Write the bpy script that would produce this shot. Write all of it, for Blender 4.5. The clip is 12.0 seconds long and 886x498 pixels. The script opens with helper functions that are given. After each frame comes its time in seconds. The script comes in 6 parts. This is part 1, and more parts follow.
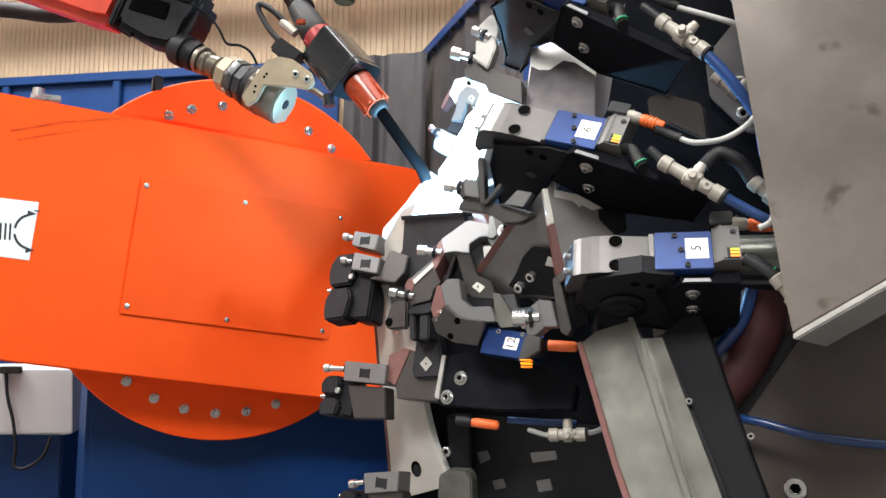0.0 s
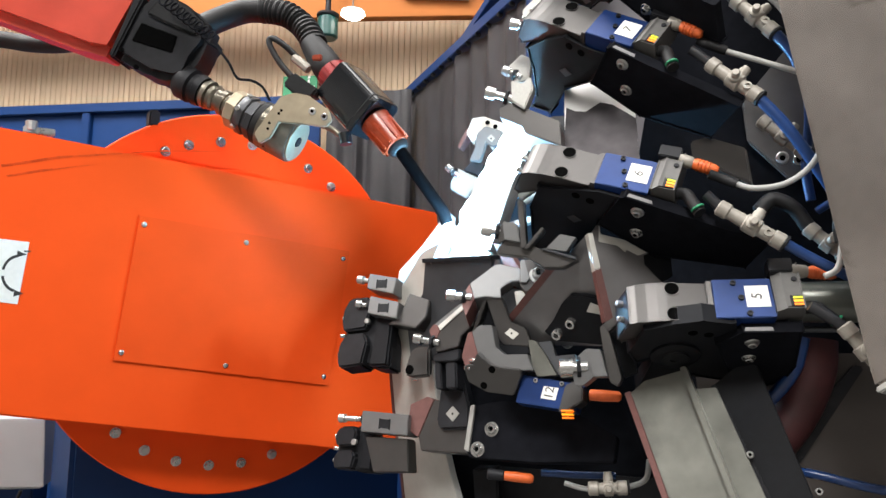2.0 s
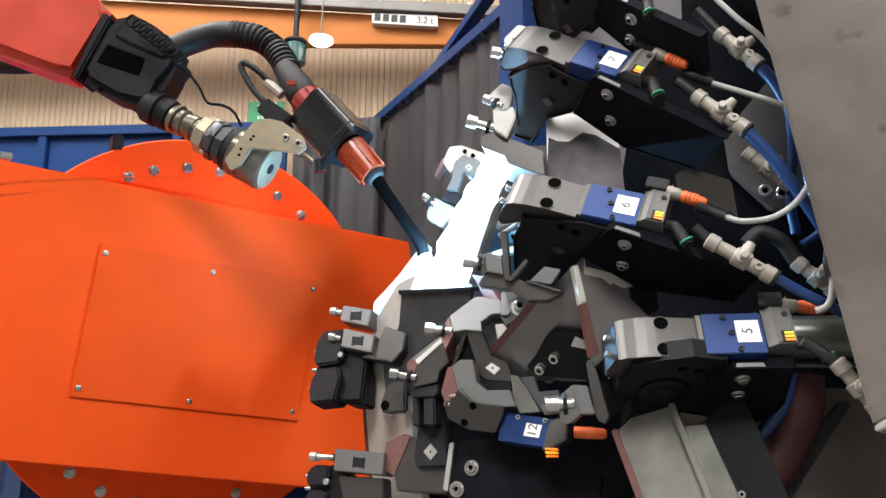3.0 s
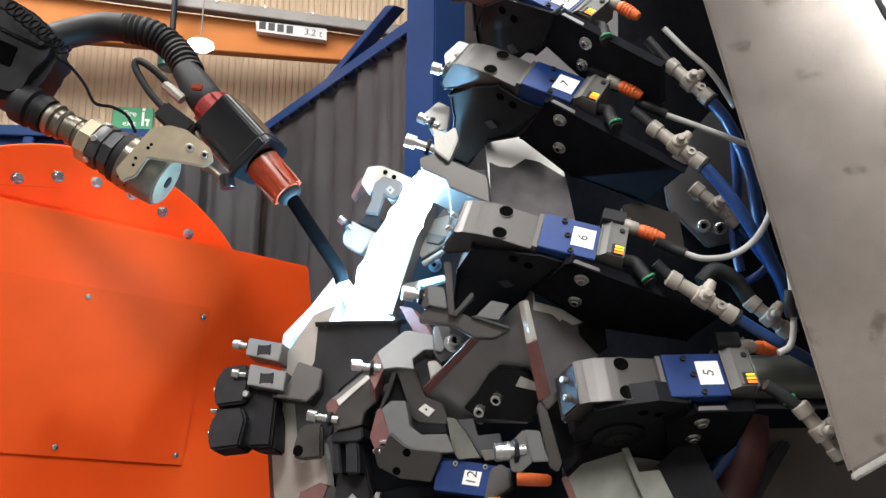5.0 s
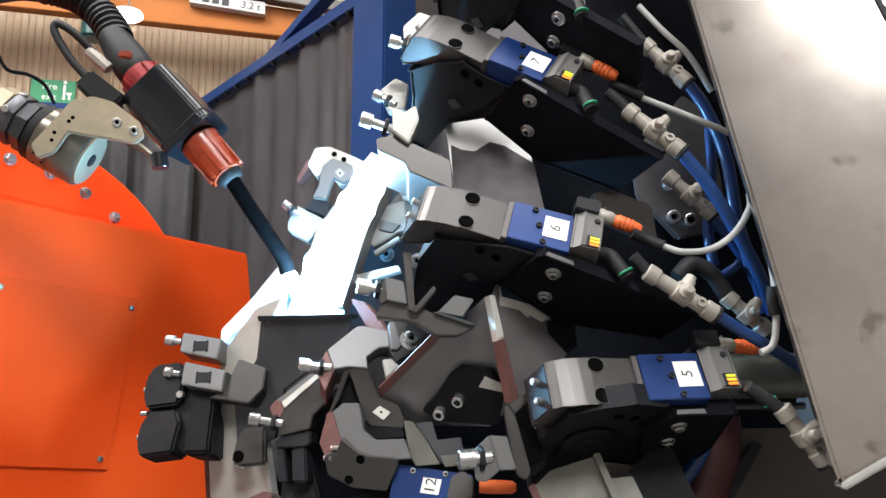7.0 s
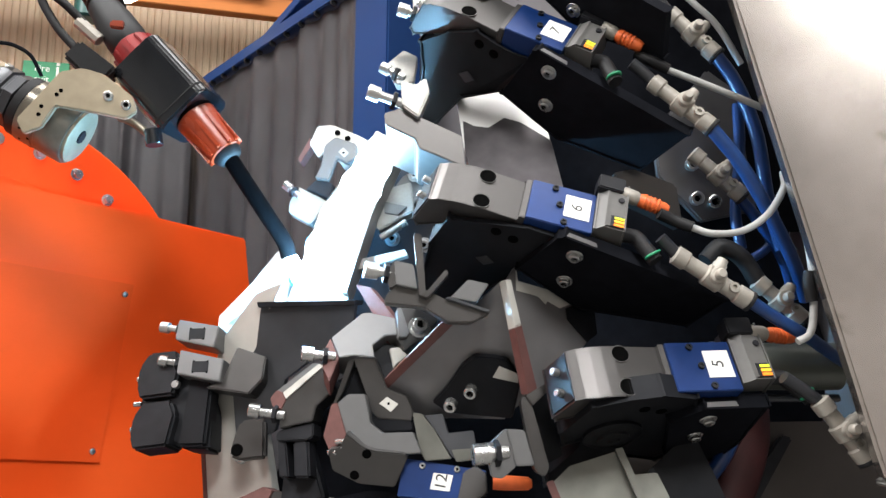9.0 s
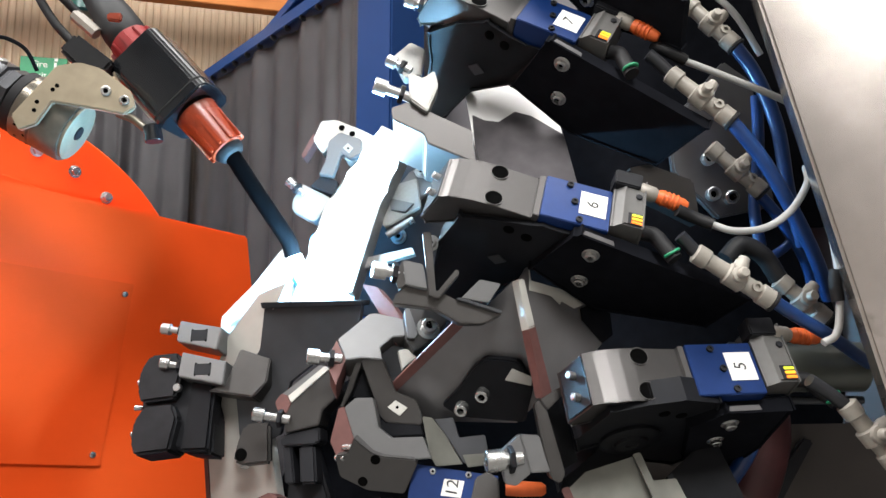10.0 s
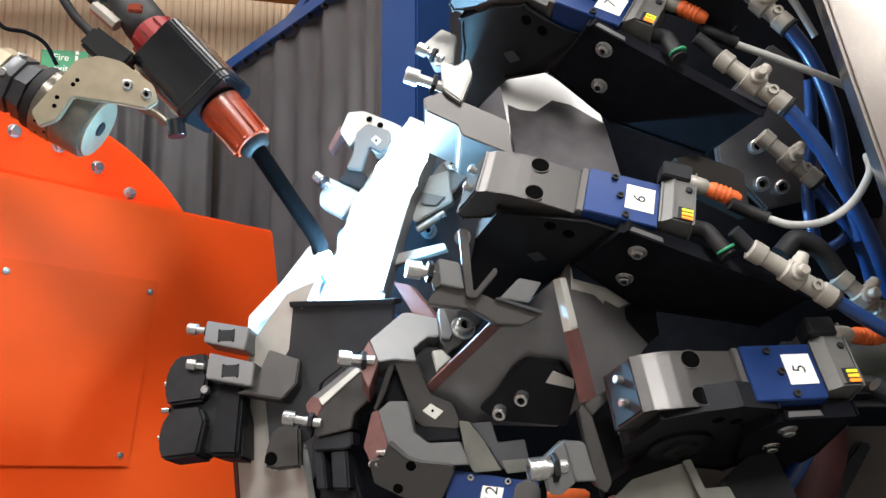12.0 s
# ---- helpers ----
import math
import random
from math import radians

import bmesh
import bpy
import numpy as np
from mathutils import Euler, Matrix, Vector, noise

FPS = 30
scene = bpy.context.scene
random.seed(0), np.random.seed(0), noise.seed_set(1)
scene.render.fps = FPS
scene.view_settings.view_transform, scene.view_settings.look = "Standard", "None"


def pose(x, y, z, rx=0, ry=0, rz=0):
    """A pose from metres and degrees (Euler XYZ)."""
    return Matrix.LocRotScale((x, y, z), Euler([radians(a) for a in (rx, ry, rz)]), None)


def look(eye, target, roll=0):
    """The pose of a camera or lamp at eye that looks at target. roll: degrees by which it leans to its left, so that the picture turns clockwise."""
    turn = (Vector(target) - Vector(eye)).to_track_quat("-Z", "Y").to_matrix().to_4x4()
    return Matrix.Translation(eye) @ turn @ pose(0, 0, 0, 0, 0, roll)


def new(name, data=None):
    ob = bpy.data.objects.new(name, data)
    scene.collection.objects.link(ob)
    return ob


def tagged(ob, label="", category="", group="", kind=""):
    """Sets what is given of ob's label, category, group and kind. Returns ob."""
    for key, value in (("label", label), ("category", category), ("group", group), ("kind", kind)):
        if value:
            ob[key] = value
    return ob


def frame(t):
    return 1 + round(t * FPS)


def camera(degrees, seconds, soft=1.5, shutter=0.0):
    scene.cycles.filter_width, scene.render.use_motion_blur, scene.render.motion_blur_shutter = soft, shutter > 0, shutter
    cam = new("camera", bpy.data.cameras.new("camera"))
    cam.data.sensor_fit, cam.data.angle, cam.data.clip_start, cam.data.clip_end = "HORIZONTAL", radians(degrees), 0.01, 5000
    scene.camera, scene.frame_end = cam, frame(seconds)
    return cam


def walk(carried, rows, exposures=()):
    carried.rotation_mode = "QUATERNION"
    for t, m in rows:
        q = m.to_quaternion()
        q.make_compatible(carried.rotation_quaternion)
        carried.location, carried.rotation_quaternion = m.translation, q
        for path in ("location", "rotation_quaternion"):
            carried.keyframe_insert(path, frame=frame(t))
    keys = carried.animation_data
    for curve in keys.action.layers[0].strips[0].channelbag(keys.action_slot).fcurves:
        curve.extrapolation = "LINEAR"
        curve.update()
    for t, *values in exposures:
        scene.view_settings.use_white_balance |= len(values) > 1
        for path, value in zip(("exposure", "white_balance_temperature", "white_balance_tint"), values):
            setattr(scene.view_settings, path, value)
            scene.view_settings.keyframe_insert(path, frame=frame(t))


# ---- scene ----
cam = camera(60.0, 12.0)
PATH = [
    (0, (0.1923, 0.1238, 1.5419), (-0.3163, 2.0524, 1.6891), 1.30),
    (0.5, (0.1388, 0.1287, 1.5435), (-0.3453, 2.0638, 1.6895), 1.62),
    (1, (0.0957, 0.1319, 1.5513), (-0.3557, 2.0736, 1.7135), 1.56),
    (1.5, (0.0607, 0.1321, 1.5546), (-0.3527, 2.0784, 1.7564), 1.32),
    (2, (0.0406, 0.1410, 1.5598), (-0.3401, 2.0896, 1.8008), 1.09),
    (2.5, (0.0202, 0.1562, 1.5644), (-0.3164, 2.1078, 1.8437), 0.95),
    (3, (0.0016, 0.1732, 1.5706), (-0.2767, 2.1286, 1.8851), 0.96),
    (5, (-0.1318, 0.2682, 1.6007), (-0.0344, 2.2309, 1.9723), 0.46),
    (5.5, (-0.1451, 0.2935, 1.6101), (0.0348, 2.2520, 1.9736), 0.42),
    (6, (-0.1535, 0.3175, 1.6186), (0.0833, 2.2715, 1.9733), 0.20),
    (6.5, (-0.1586, 0.3372, 1.6225), (0.1004, 2.2900, 1.9678), 0.13),
    (7, (-0.1602, 0.3589, 1.6234), (0.1074, 2.3126, 1.9578), 0.14),
    (9, (-0.1704, 0.4252, 1.6223), (0.1049, 2.3816, 1.9331), 0.29),
    (9.5, (-0.1750, 0.4412, 1.6268), (0.1049, 2.3980, 1.9309), 0.19),
    (10, (-0.1781, 0.4580, 1.6320), (0.0969, 2.4165, 1.9297), 0.04),
    (10.5, (-0.1818, 0.4728, 1.6376), (0.0854, 2.4335, 1.9276), -0.22),
    (11, (-0.1845, 0.4830, 1.6430), (0.0666, 2.4470, 1.9256), -0.29),
    (11.5, (-0.1906, 0.4930, 1.6473), (0.0456, 2.4600, 1.9214), -0.33),
    (12, (-0.1911, 0.5010, 1.6499), (0.0316, 2.4707, 1.9153), -0.29),
]
walk(cam, [(t, look(eye, target, roll)) for t, eye, target, roll in PATH],
     exposures=[(0.0, 0.20, 6200, 10), (1.0, 0.10, 6200, 10), (2.0, -0.08, 6200, 10), (3.0, -0.15, 6200, 10), (5.0, -0.28, 6200, 10), (7.0, -0.15, 6100, 10), (9.0, -0.06, 6100, 10), (12.0, -0.14, 6200, 10)])

# ---- world and light ----
world = bpy.data.worlds.new("hall_air")
world.use_nodes = True
world.node_tree.nodes["Background"].inputs[0].default_value = (0.75, 0.85, 1.0, 1)
world.node_tree.nodes["Background"].inputs[1].default_value = 0.25
scene.world = world


def area(name, m, sx, sy, watts, color):
    lamp = bpy.data.lights.new(name, "AREA")
    lamp.shape, lamp.size, lamp.size_y, lamp.energy, lamp.color = "RECTANGLE", sx, sy, watts, color
    ob = new(name, lamp)
    ob.matrix_world = m
    return tagged(ob, kind="structure")


LAMPS = [(-1.9, 1.6, 1.3, 1.6, 1.05), (-0.2, 1.6, 0.48, 1.6, 1.05), (1.7, 1.6, 0.4, 1.6, 1.05), (-2.9, 0.6, 1.6, 1.6, 1.05), (0.7, 0.5, 0.3, 1.6, 1.05), (-0.10, -1.75, 2.2, 1.2, 1.4)]
for lx, ly, k, wx, wy in LAMPS:
    area("hall_lamp", pose(lx, ly, 4.55), wx, wy, 126 * k, (1.0, 0.95, 0.88))

ARC = Vector((-0.2150, 1.6000, 1.7650))
arc_lamp = bpy.data.lights.new("arc_light", "POINT")
arc_lamp.energy, arc_lamp.color, arc_lamp.shadow_soft_size = 34, (0.30, 0.68, 1.0), 0.02
arc_ob = tagged(new("arc_light", arc_lamp), kind="structure")
arc_ob.location = ARC


# ---- materials ----
def surface(name, base, rough=0.5, metal=0.0, grain=60.0, vary=0.15, wear=0.0, worn=(0.5, 0.5, 0.5), bump=0.1, spread=0.12, stretch=(1, 1, 1), spec=0.5):
    """Paint, steel or plastic with grain, patches, rough streaks and worn spots."""
    m = bpy.data.materials.new(name)
    m.use_nodes = True
    nt = m.node_tree
    b = nt.nodes["Principled BSDF"]
    b.inputs["Metallic"].default_value = metal
    b.inputs["Specular IOR Level"].default_value = spec
    co = nt.nodes.new("ShaderNodeTexCoord")
    mp = nt.nodes.new("ShaderNodeMapping")
    mp.inputs["Scale"].default_value = stretch
    nt.links.new(co.outputs["Object"], mp.inputs["Vector"])
    rnd = nt.nodes.new("ShaderNodeObjectInfo")

    def noise_tex(scale, detail):
        n = nt.nodes.new("ShaderNodeTexNoise")
        n.inputs["Scale"].default_value, n.inputs["Detail"].default_value = scale, detail
        nt.links.new(mp.outputs["Vector"], n.inputs["Vector"])
        return n

    def ramp(a, c, lo, hi, source):
        r = nt.nodes.new("ShaderNodeMapRange")
        r.inputs[1].default_value, r.inputs[2].default_value, r.inputs[3].default_value, r.inputs[4].default_value = lo, hi, a, c
        nt.links.new(source, r.inputs[0])
        return r

    coarse, fine = noise_tex(grain * 0.12, 4), noise_tex(grain, 6)
    tone = nt.nodes.new("ShaderNodeMath")
    tone.operation = "ADD"
    nt.links.new(ramp(-vary, vary, 0.3, 0.7, coarse.outputs[0]).outputs[0], tone.inputs[0])
    nt.links.new(ramp(-vary * 0.6, vary * 0.6, 0.3, 0.7, fine.outputs[0]).outputs[0], tone.inputs[1])
    shade = nt.nodes.new("ShaderNodeMath")
    shade.operation = "ADD"
    nt.links.new(tone.outputs[0], shade.inputs[0])
    nt.links.new(ramp(1 - vary * 0.5, 1 + vary * 0.5, 0, 1, rnd.outputs["Random"]).outputs[0], shade.inputs[1])
    mul = nt.nodes.new("ShaderNodeVectorMath")
    mul.operation = "SCALE"
    mul.inputs[0].default_value = base
    nt.links.new(shade.outputs[0], mul.inputs["Scale"])
    colour = mul.outputs[0]
    if wear > 0:
        spots = noise_tex(grain * 0.3, 8)
        mask = ramp(0, 1, 0.72 - wear * 0.25, 0.78 - wear * 0.2, spots.outputs[0])
        mix = nt.nodes.new("ShaderNodeMix")
        mix.data_type = "RGBA"
        mix.inputs[7].default_value = (*worn, 1)
        nt.links.new(mask.outputs[0], mix.inputs[0])
        nt.links.new(colour, mix.inputs[6])
        colour = mix.outputs[2]
    nt.links.new(colour, b.inputs["Base Color"])
    nt.links.new(ramp(max(0.05, rough - spread), min(1, rough + spread), 0.3, 0.7, coarse.outputs[0]).outputs[0], b.inputs["Roughness"])
    if bump:
        bp = nt.nodes.new("ShaderNodeBump")
        bp.inputs["Strength"].default_value, bp.inputs["Distance"].default_value = bump * 2, 0.0006
        nt.links.new(noise_tex(max(500.0, grain * 8), 3).outputs[0], bp.inputs["Height"])
        nt.links.new(bp.outputs[0], b.inputs["Normal"])
    return m


def glow(name, color, strength):
    m = bpy.data.materials.new(name)
    m.use_nodes = True
    b = m.node_tree.nodes["Principled BSDF"]
    b.inputs["Base Color"].default_value = (*color, 1)
    b.inputs["Emission Color"].default_value = (*color, 1)
    b.inputs["Emission Strength"].default_value = strength
    return m


ORANGE = surface("orange_paint", (0.84, 0.084, 0.010), 0.55, grain=9, vary=0.05, wear=0.04, worn=(0.6, 0.06, 0.01), bump=0.03, spec=0.07)
ORANGE_LID = surface("orange_lid_paint", (0.78, 0.078, 0.010), 0.62, grain=11, vary=0.06, bump=0.03, spec=0.06)
# Top of the curved sheet, its bright ceiling reflection put into the colour.
SHEET_LIT = surface("sheet_steel_lit", (0.78, 0.77, 0.75), 0.38, 0.5, 40, 0.05, bump=0.02, spread=0.06)
CYL = surface("cylinder_tube_paint", (0.10, 0.105, 0.09), 0.35, 0.4, 60, 0.1, bump=0.03)
STEEL = surface("machined_steel", (0.175, 0.176, 0.178), 0.42, 0.6, 500, 0.03, bump=0.02, spread=0.03)
PALE = surface("pale_bare_steel", (0.36, 0.355, 0.335), 0.46, 0.5, 220, 0.09, 0.03, (0.26, 0.25, 0.23), bump=0.08, spread=0.06)
BLAST = surface("blasted_plate", (0.52, 0.51, 0.47), 0.55, 0.15, 40, 0.08, 0.04, (0.40, 0.37, 0.33), bump=0.08, spread=0.06)
# The same sheet lower down, its dark reflection put into the colour.
SHEET_DIM = surface("sheet_steel_dim_reflection", (0.09, 0.083, 0.088), 0.36, 0.75, 30, 0.35, bump=0.03)
WEBM = surface("mill_scale_steel", (0.19, 0.185, 0.187), 0.40, 0.6, 16, 0.2, 0.12, (0.14, 0.125, 0.12), bump=0.05)
GUARD = surface("brown_grey_sheet", (0.055, 0.047, 0.043), 0.45, 0.4, 9, 0.25, 0.12, (0.08, 0.07, 0.06), bump=0.04)
# Tone patches and dark spots paint the channel's uneven reflections.
CHANM = surface("channel_steel_mottled_reflection", (0.18, 0.182, 0.162), 0.34, 0.65, 24, 0.3, 0.45, (0.15, 0.142, 0.14), bump=0.04, spread=0.1)
NECK = surface("sooty_neck", (0.008, 0.0085, 0.011), 0.85, 0, 60, 0.3, bump=0.05, spec=0.03)
SWAN = surface("charred_neck", (0.0016, 0.0016, 0.002), 0.8, 0, 60, 0.3, bump=0.05, spec=0.03)
DARKWEB = surface("dark_mill_scale", (0.06, 0.062, 0.068), 0.45, 0.5, 14, 0.25, 0.1, (0.05, 0.05, 0.05), bump=0.1)
PRIMER = surface("red_brown_primer", (0.125, 0.052, 0.046), 0.6, 0.1, 90, 0.2, 0.2, (0.21, 0.145, 0.13))
DARK = surface("blackened_steel", (0.014, 0.0145, 0.0172), 0.5, 0.1, 60, 0.25, 0.04, (0.035, 0.035, 0.038), bump=0.1, spec=0.22)
BODY = surface("clamp_alloy", (0.092, 0.088, 0.086), 0.40, 0.85, 500, 0.03, bump=0.015, spread=0.03)
BLACK = surface("black_anodised", (0.006, 0.0065, 0.0085), 0.55, 0, 70, 0.3, bump=0.06, spec=0.17)
RUBBER = surface("black_rubber", (0.010, 0.010, 0.011), 0.62, 0, 90, 0.25, bump=0.06, spec=0.28)
GLOSSB = surface("glossy_black_plastic", (0.010, 0.011, 0.013), 0.2, 0, 40, 0.2, bump=0.01, spread=0.04)
BLUE = surface("blue_anodised", (0.004, 0.026, 0.125), 0.38, 0.35, 60, 0.15, bump=0.05)
SIGNW = surface("white_label", (0.74, 0.74, 0.70), 0.55, 0, 120, 0.05, bump=0)
INK = surface("black_ink", (0.02, 0.02, 0.02), 0.6, 0, 50, 0.1, bump=0)
ZINC = surface("zinc_screw", (0.50, 0.50, 0.49), 0.3, 0.9, 150, 0.15)
SOCKET = surface("dark_socket", (0.002, 0.002, 0.002), 0.9, 0, 100, 0.2, bump=0, spec=0.02)
PLUG = surface("orange_plug", (0.70, 0.13, 0.025), 0.5, 0, 120, 0.12)
SENSOR = surface("grey_sensor_plastic", (0.10, 0.097, 0.093), 0.5, 0, 120, 0.1, bump=0.04)
GREYC = surface("grey_cable", (0.34, 0.34, 0.33), 0.5, 0, 100, 0.08)
FITTING = surface("beige_fitting", (0.33, 0.305, 0.265), 0.5, 0.1, 120, 0.12, bump=0.08)
TUBE = surface("blue_air_hose", (0.010, 0.040, 0.15), 0.35, 0, 80, 0.15, bump=0.03)
TUBE_B = surface("black_air_hose", (0.016, 0.017, 0.02), 0.4, 0, 80, 0.15)
GREENR = surface("green_ring", (0.02, 0.22, 0.10), 0.4, 0, 50, 0.1)
AMBER = glow("amber_led", (1.0, 0.27, 0.01), 0.55)
YELLOW = glow("yellow_led", (1.0, 0.5, 0.02), 0.6)
GREENL = glow("green_led", (0.6, 0.7, 0.03), 0.45)
COVER = surface("brushed_cover_sheet", (0.39, 0.353, 0.327), 0.22, 0.9, 60, 0.06, 0.42, (0.24, 0.208, 0.185), bump=0.0, spread=0.03)
WALLM = surface("beige_cladding", (0.80, 0.63, 0.44), 0.55, 0, 3, 0.06, bump=0.0)
BLUEW = surface("blue_painted_steel", (0.005, 0.027, 0.105), 0.45, 0, 6, 0.14, bump=0.03, spec=0.2)
CURT = surface("dark_welding_curtain", (0.075, 0.072, 0.078), 0.42, 0, 8, 0.25, 0.05, (0.2, 0.19, 0.19), bump=0.05)
CRANE = surface("orange_crane_paint", (0.36, 0.125, 0.03), 0.5, 0, 5, 0.1, bump=0.02, spec=0.12)
RAILM = surface("crane_rail_grey", (0.16, 0.15, 0.14), 0.5, 0.3, 12, 0.2)
CONC = surface("concrete_floor", (0.15, 0.147, 0.14), 0.6, 0, 5, 0.2, 0.1, (0.12, 0.12, 0.12))
WHITE = surface("white_painted", (0.62, 0.62, 0.60), 0.5, 0, 6, 0.06)
PLASTER = surface("grey_hall_panel", (0.30, 0.285, 0.265), 0.7, 0, 3, 0.08)
CABINET = surface("pale_cabinet_paint", (0.45, 0.45, 0.45), 0.45, 0, 8, 0.07)
REDR = surface("red_ring_plastic", (0.20, 0.012, 0.012), 0.45, 0, 60, 0.2, spec=0.3)
COLLAR = surface("orange_red_collar", (0.36, 0.05, 0.015), 0.3, 0, 40, 0.2, 0.12, (0.06, 0.02, 0.01))
ROBRED = surface("red_robot_paint", (0.60, 0.075, 0.045), 0.38, 0, 12, 0.2, 0.1, (0.22, 0.035, 0.025), bump=0.03, spec=0.3)
OLIVE = surface("dull_nickel_plate", (0.42, 0.36, 0.26), 0.42, 0.55, 60, 0.12, 0.08, (0.2, 0.175, 0.14), bump=0.05)
SCUFF = surface("rubbed_paint", (0.70, 0.066, 0.009), 0.7, 0, 200, 0.25, bump=0.02, spec=0.1)
NICKEL = surface("worn_nickel", (0.21, 0.19, 0.155), 0.36, 0.85, 60, 0.2, 0.1, (0.11, 0.095, 0.075), bump=0.05)
GREEN = surface("green_sign", (0.02, 0.22, 0.09), 0.5, 0, 30, 0.08, bump=0)
BEACON = surface("green_lens", (0.005, 0.045, 0.04), 0.25, 0, 30, 0.1)
REDHOSE = surface("red_brown_sleeve", (0.045, 0.008, 0.009), 0.6, 0, 60, 0.25)
ARCM = glow("welding_arc", (0.75, 0.92, 1.0), 60.0)
# Emission in place of the burnt-out flange and its blue halo, not hot metal.
WHITE_GLOW = glow("white_overlit_glow", (0.72, 0.92, 1.0), 14.0)
BLUE_HALO = glow("blue_weld_glare", (0.10, 0.52, 1.0), 1.6)
LAMPM = glow("lamp_glass", (1.0, 0.93, 0.8), 14.0)


# ---- mesh helpers ----
def basis(o, u, n):
    u, n = Vector(u).normalized(), Vector(n).normalized()
    v = n.cross(u)
    m = Matrix((u, v, n)).transposed().to_4x4()
    m.translation = o
    return m


def along(p, q, side=(0, 0, 1)):
    """A frame at p whose z axis points to q; gives also the distance."""
    p, q = Vector(p), Vector(q)
    z = (q - p).normalized()
    x = Vector(side).cross(z)
    x = x.normalized() if x.length > 1e-4 else Vector((1, 0, 0))
    m = Matrix((x, z.cross(x), z)).transposed().to_4x4()
    m.translation = p
    return m, (q - p).length


def part(name, bm, material, parent=None, label="", smooth=False):
    me = bpy.data.meshes.new(name)
    bmesh.ops.recalc_face_normals(bm, faces=bm.faces[:])
    for f in bm.faces:
        f.smooth = smooth
    bm.to_mesh(me)
    bm.free()
    if smooth:
        me.set_sharp_from_angle(angle=radians(38))
    me.materials.append(material)
    ob = new(name, me)
    ob.parent = parent
    if label:
        ob["label"] = label
    return ob


def thing(name, label, category, m=None, group=""):
    ob = new(name)
    ob.empty_display_size = 0.02
    ob.matrix_world = m or Matrix()
    return tagged(ob, label, category, group)


def slab(poly, z0, z1, bevel=0.0015, m=None):
    """A plate of the outline poly between the heights z0 and z1."""
    bm = bmesh.new()
    vs = [bm.verts.new((x, y, z1)) for x, y in poly]
    f = bm.faces.new(vs)
    r = bmesh.ops.extrude_face_region(bm, geom=[f])
    bmesh.ops.translate(bm, vec=(0, 0, z0 - z1), verts=[v for v in r["geom"] if isinstance(v, bmesh.types.BMVert)])
    if bevel:
        bmesh.ops.bevel(bm, geom=bm.edges[:], offset=bevel, segments=2, affect="EDGES", clamp_overlap=True)
    if m:
        bm.transform(m)
    return bm


def side_slab(poly, y0, y1, bevel=0.0015):
    """As slab, but the outline stands in the xz plane and the thickness runs along y."""
    bm = slab(poly, 0, 1, 0)
    for v in bm.verts:
        v.co = (v.co.x, y0 + (y1 - y0) * v.co.z, v.co.y)
    if bevel:
        bmesh.ops.bevel(bm, geom=bm.edges[:], offset=bevel, segments=2, affect="EDGES", clamp_overlap=True)
    return bm


def box(x0, x1, y0, y1, z0, z1, bevel=0.001):
    return slab([(x0, y0), (x1, y0), (x1, y1), (x0, y1)], z0, z1, bevel)


def lathe(profile, seg=24, m=None):
    """Turned body: profile of (height, radius) round z."""
    bm = bmesh.new()
    rings = []
    for z, r in profile:
        rings.append([bm.verts.new((r * math.cos(2 * math.pi * k / seg), r * math.sin(2 * math.pi * k / seg), z)) for k in range(seg)])
    for a, b in zip(rings, rings[1:]):
        for k in range(seg):
            bm.faces.new((a[k], a[(k + 1) % seg], b[(k + 1) % seg], b[k]))
    bm.faces.new(rings[0][::-1])
    bm.faces.new(rings[-1])
    if m:
        bm.transform(m)
    return bm


def rod(r, z0, z1, seg=16, m=None, edge=0.0008):
    e = min(edge, r * 0.3, abs(z1 - z0) * 0.3)
    return lathe([(z0, r - e), (z0 + e, r), (z1 - e, r), (z1, r - e)], seg, m)


def join(*parts):
    out = bmesh.new()
    for b in parts:
        me = bpy.data.meshes.new("tmp")
        b.to_mesh(me)
        b.free()
        out.from_mesh(me)
        bpy.data.meshes.remove(me)
    return out


def spline(points, steps=8):
    pts = [Vector(p) for p in points]
    pts = [pts[0] * 2 - pts[1]] + pts + [pts[-1] * 2 - pts[-2]]
    out = []
    for i in range(1, len(pts) - 2):
        a, b, c, d = pts[i - 1:i + 3]
        for k in range(steps):
            s = k / steps
            out.append(0.5 * (2 * b + (c - a) * s + (2 * a - 5 * b + 4 * c - d) * s * s + (3 * b - a - 3 * c + d) * s ** 3))
    return out + [pts[-2]]


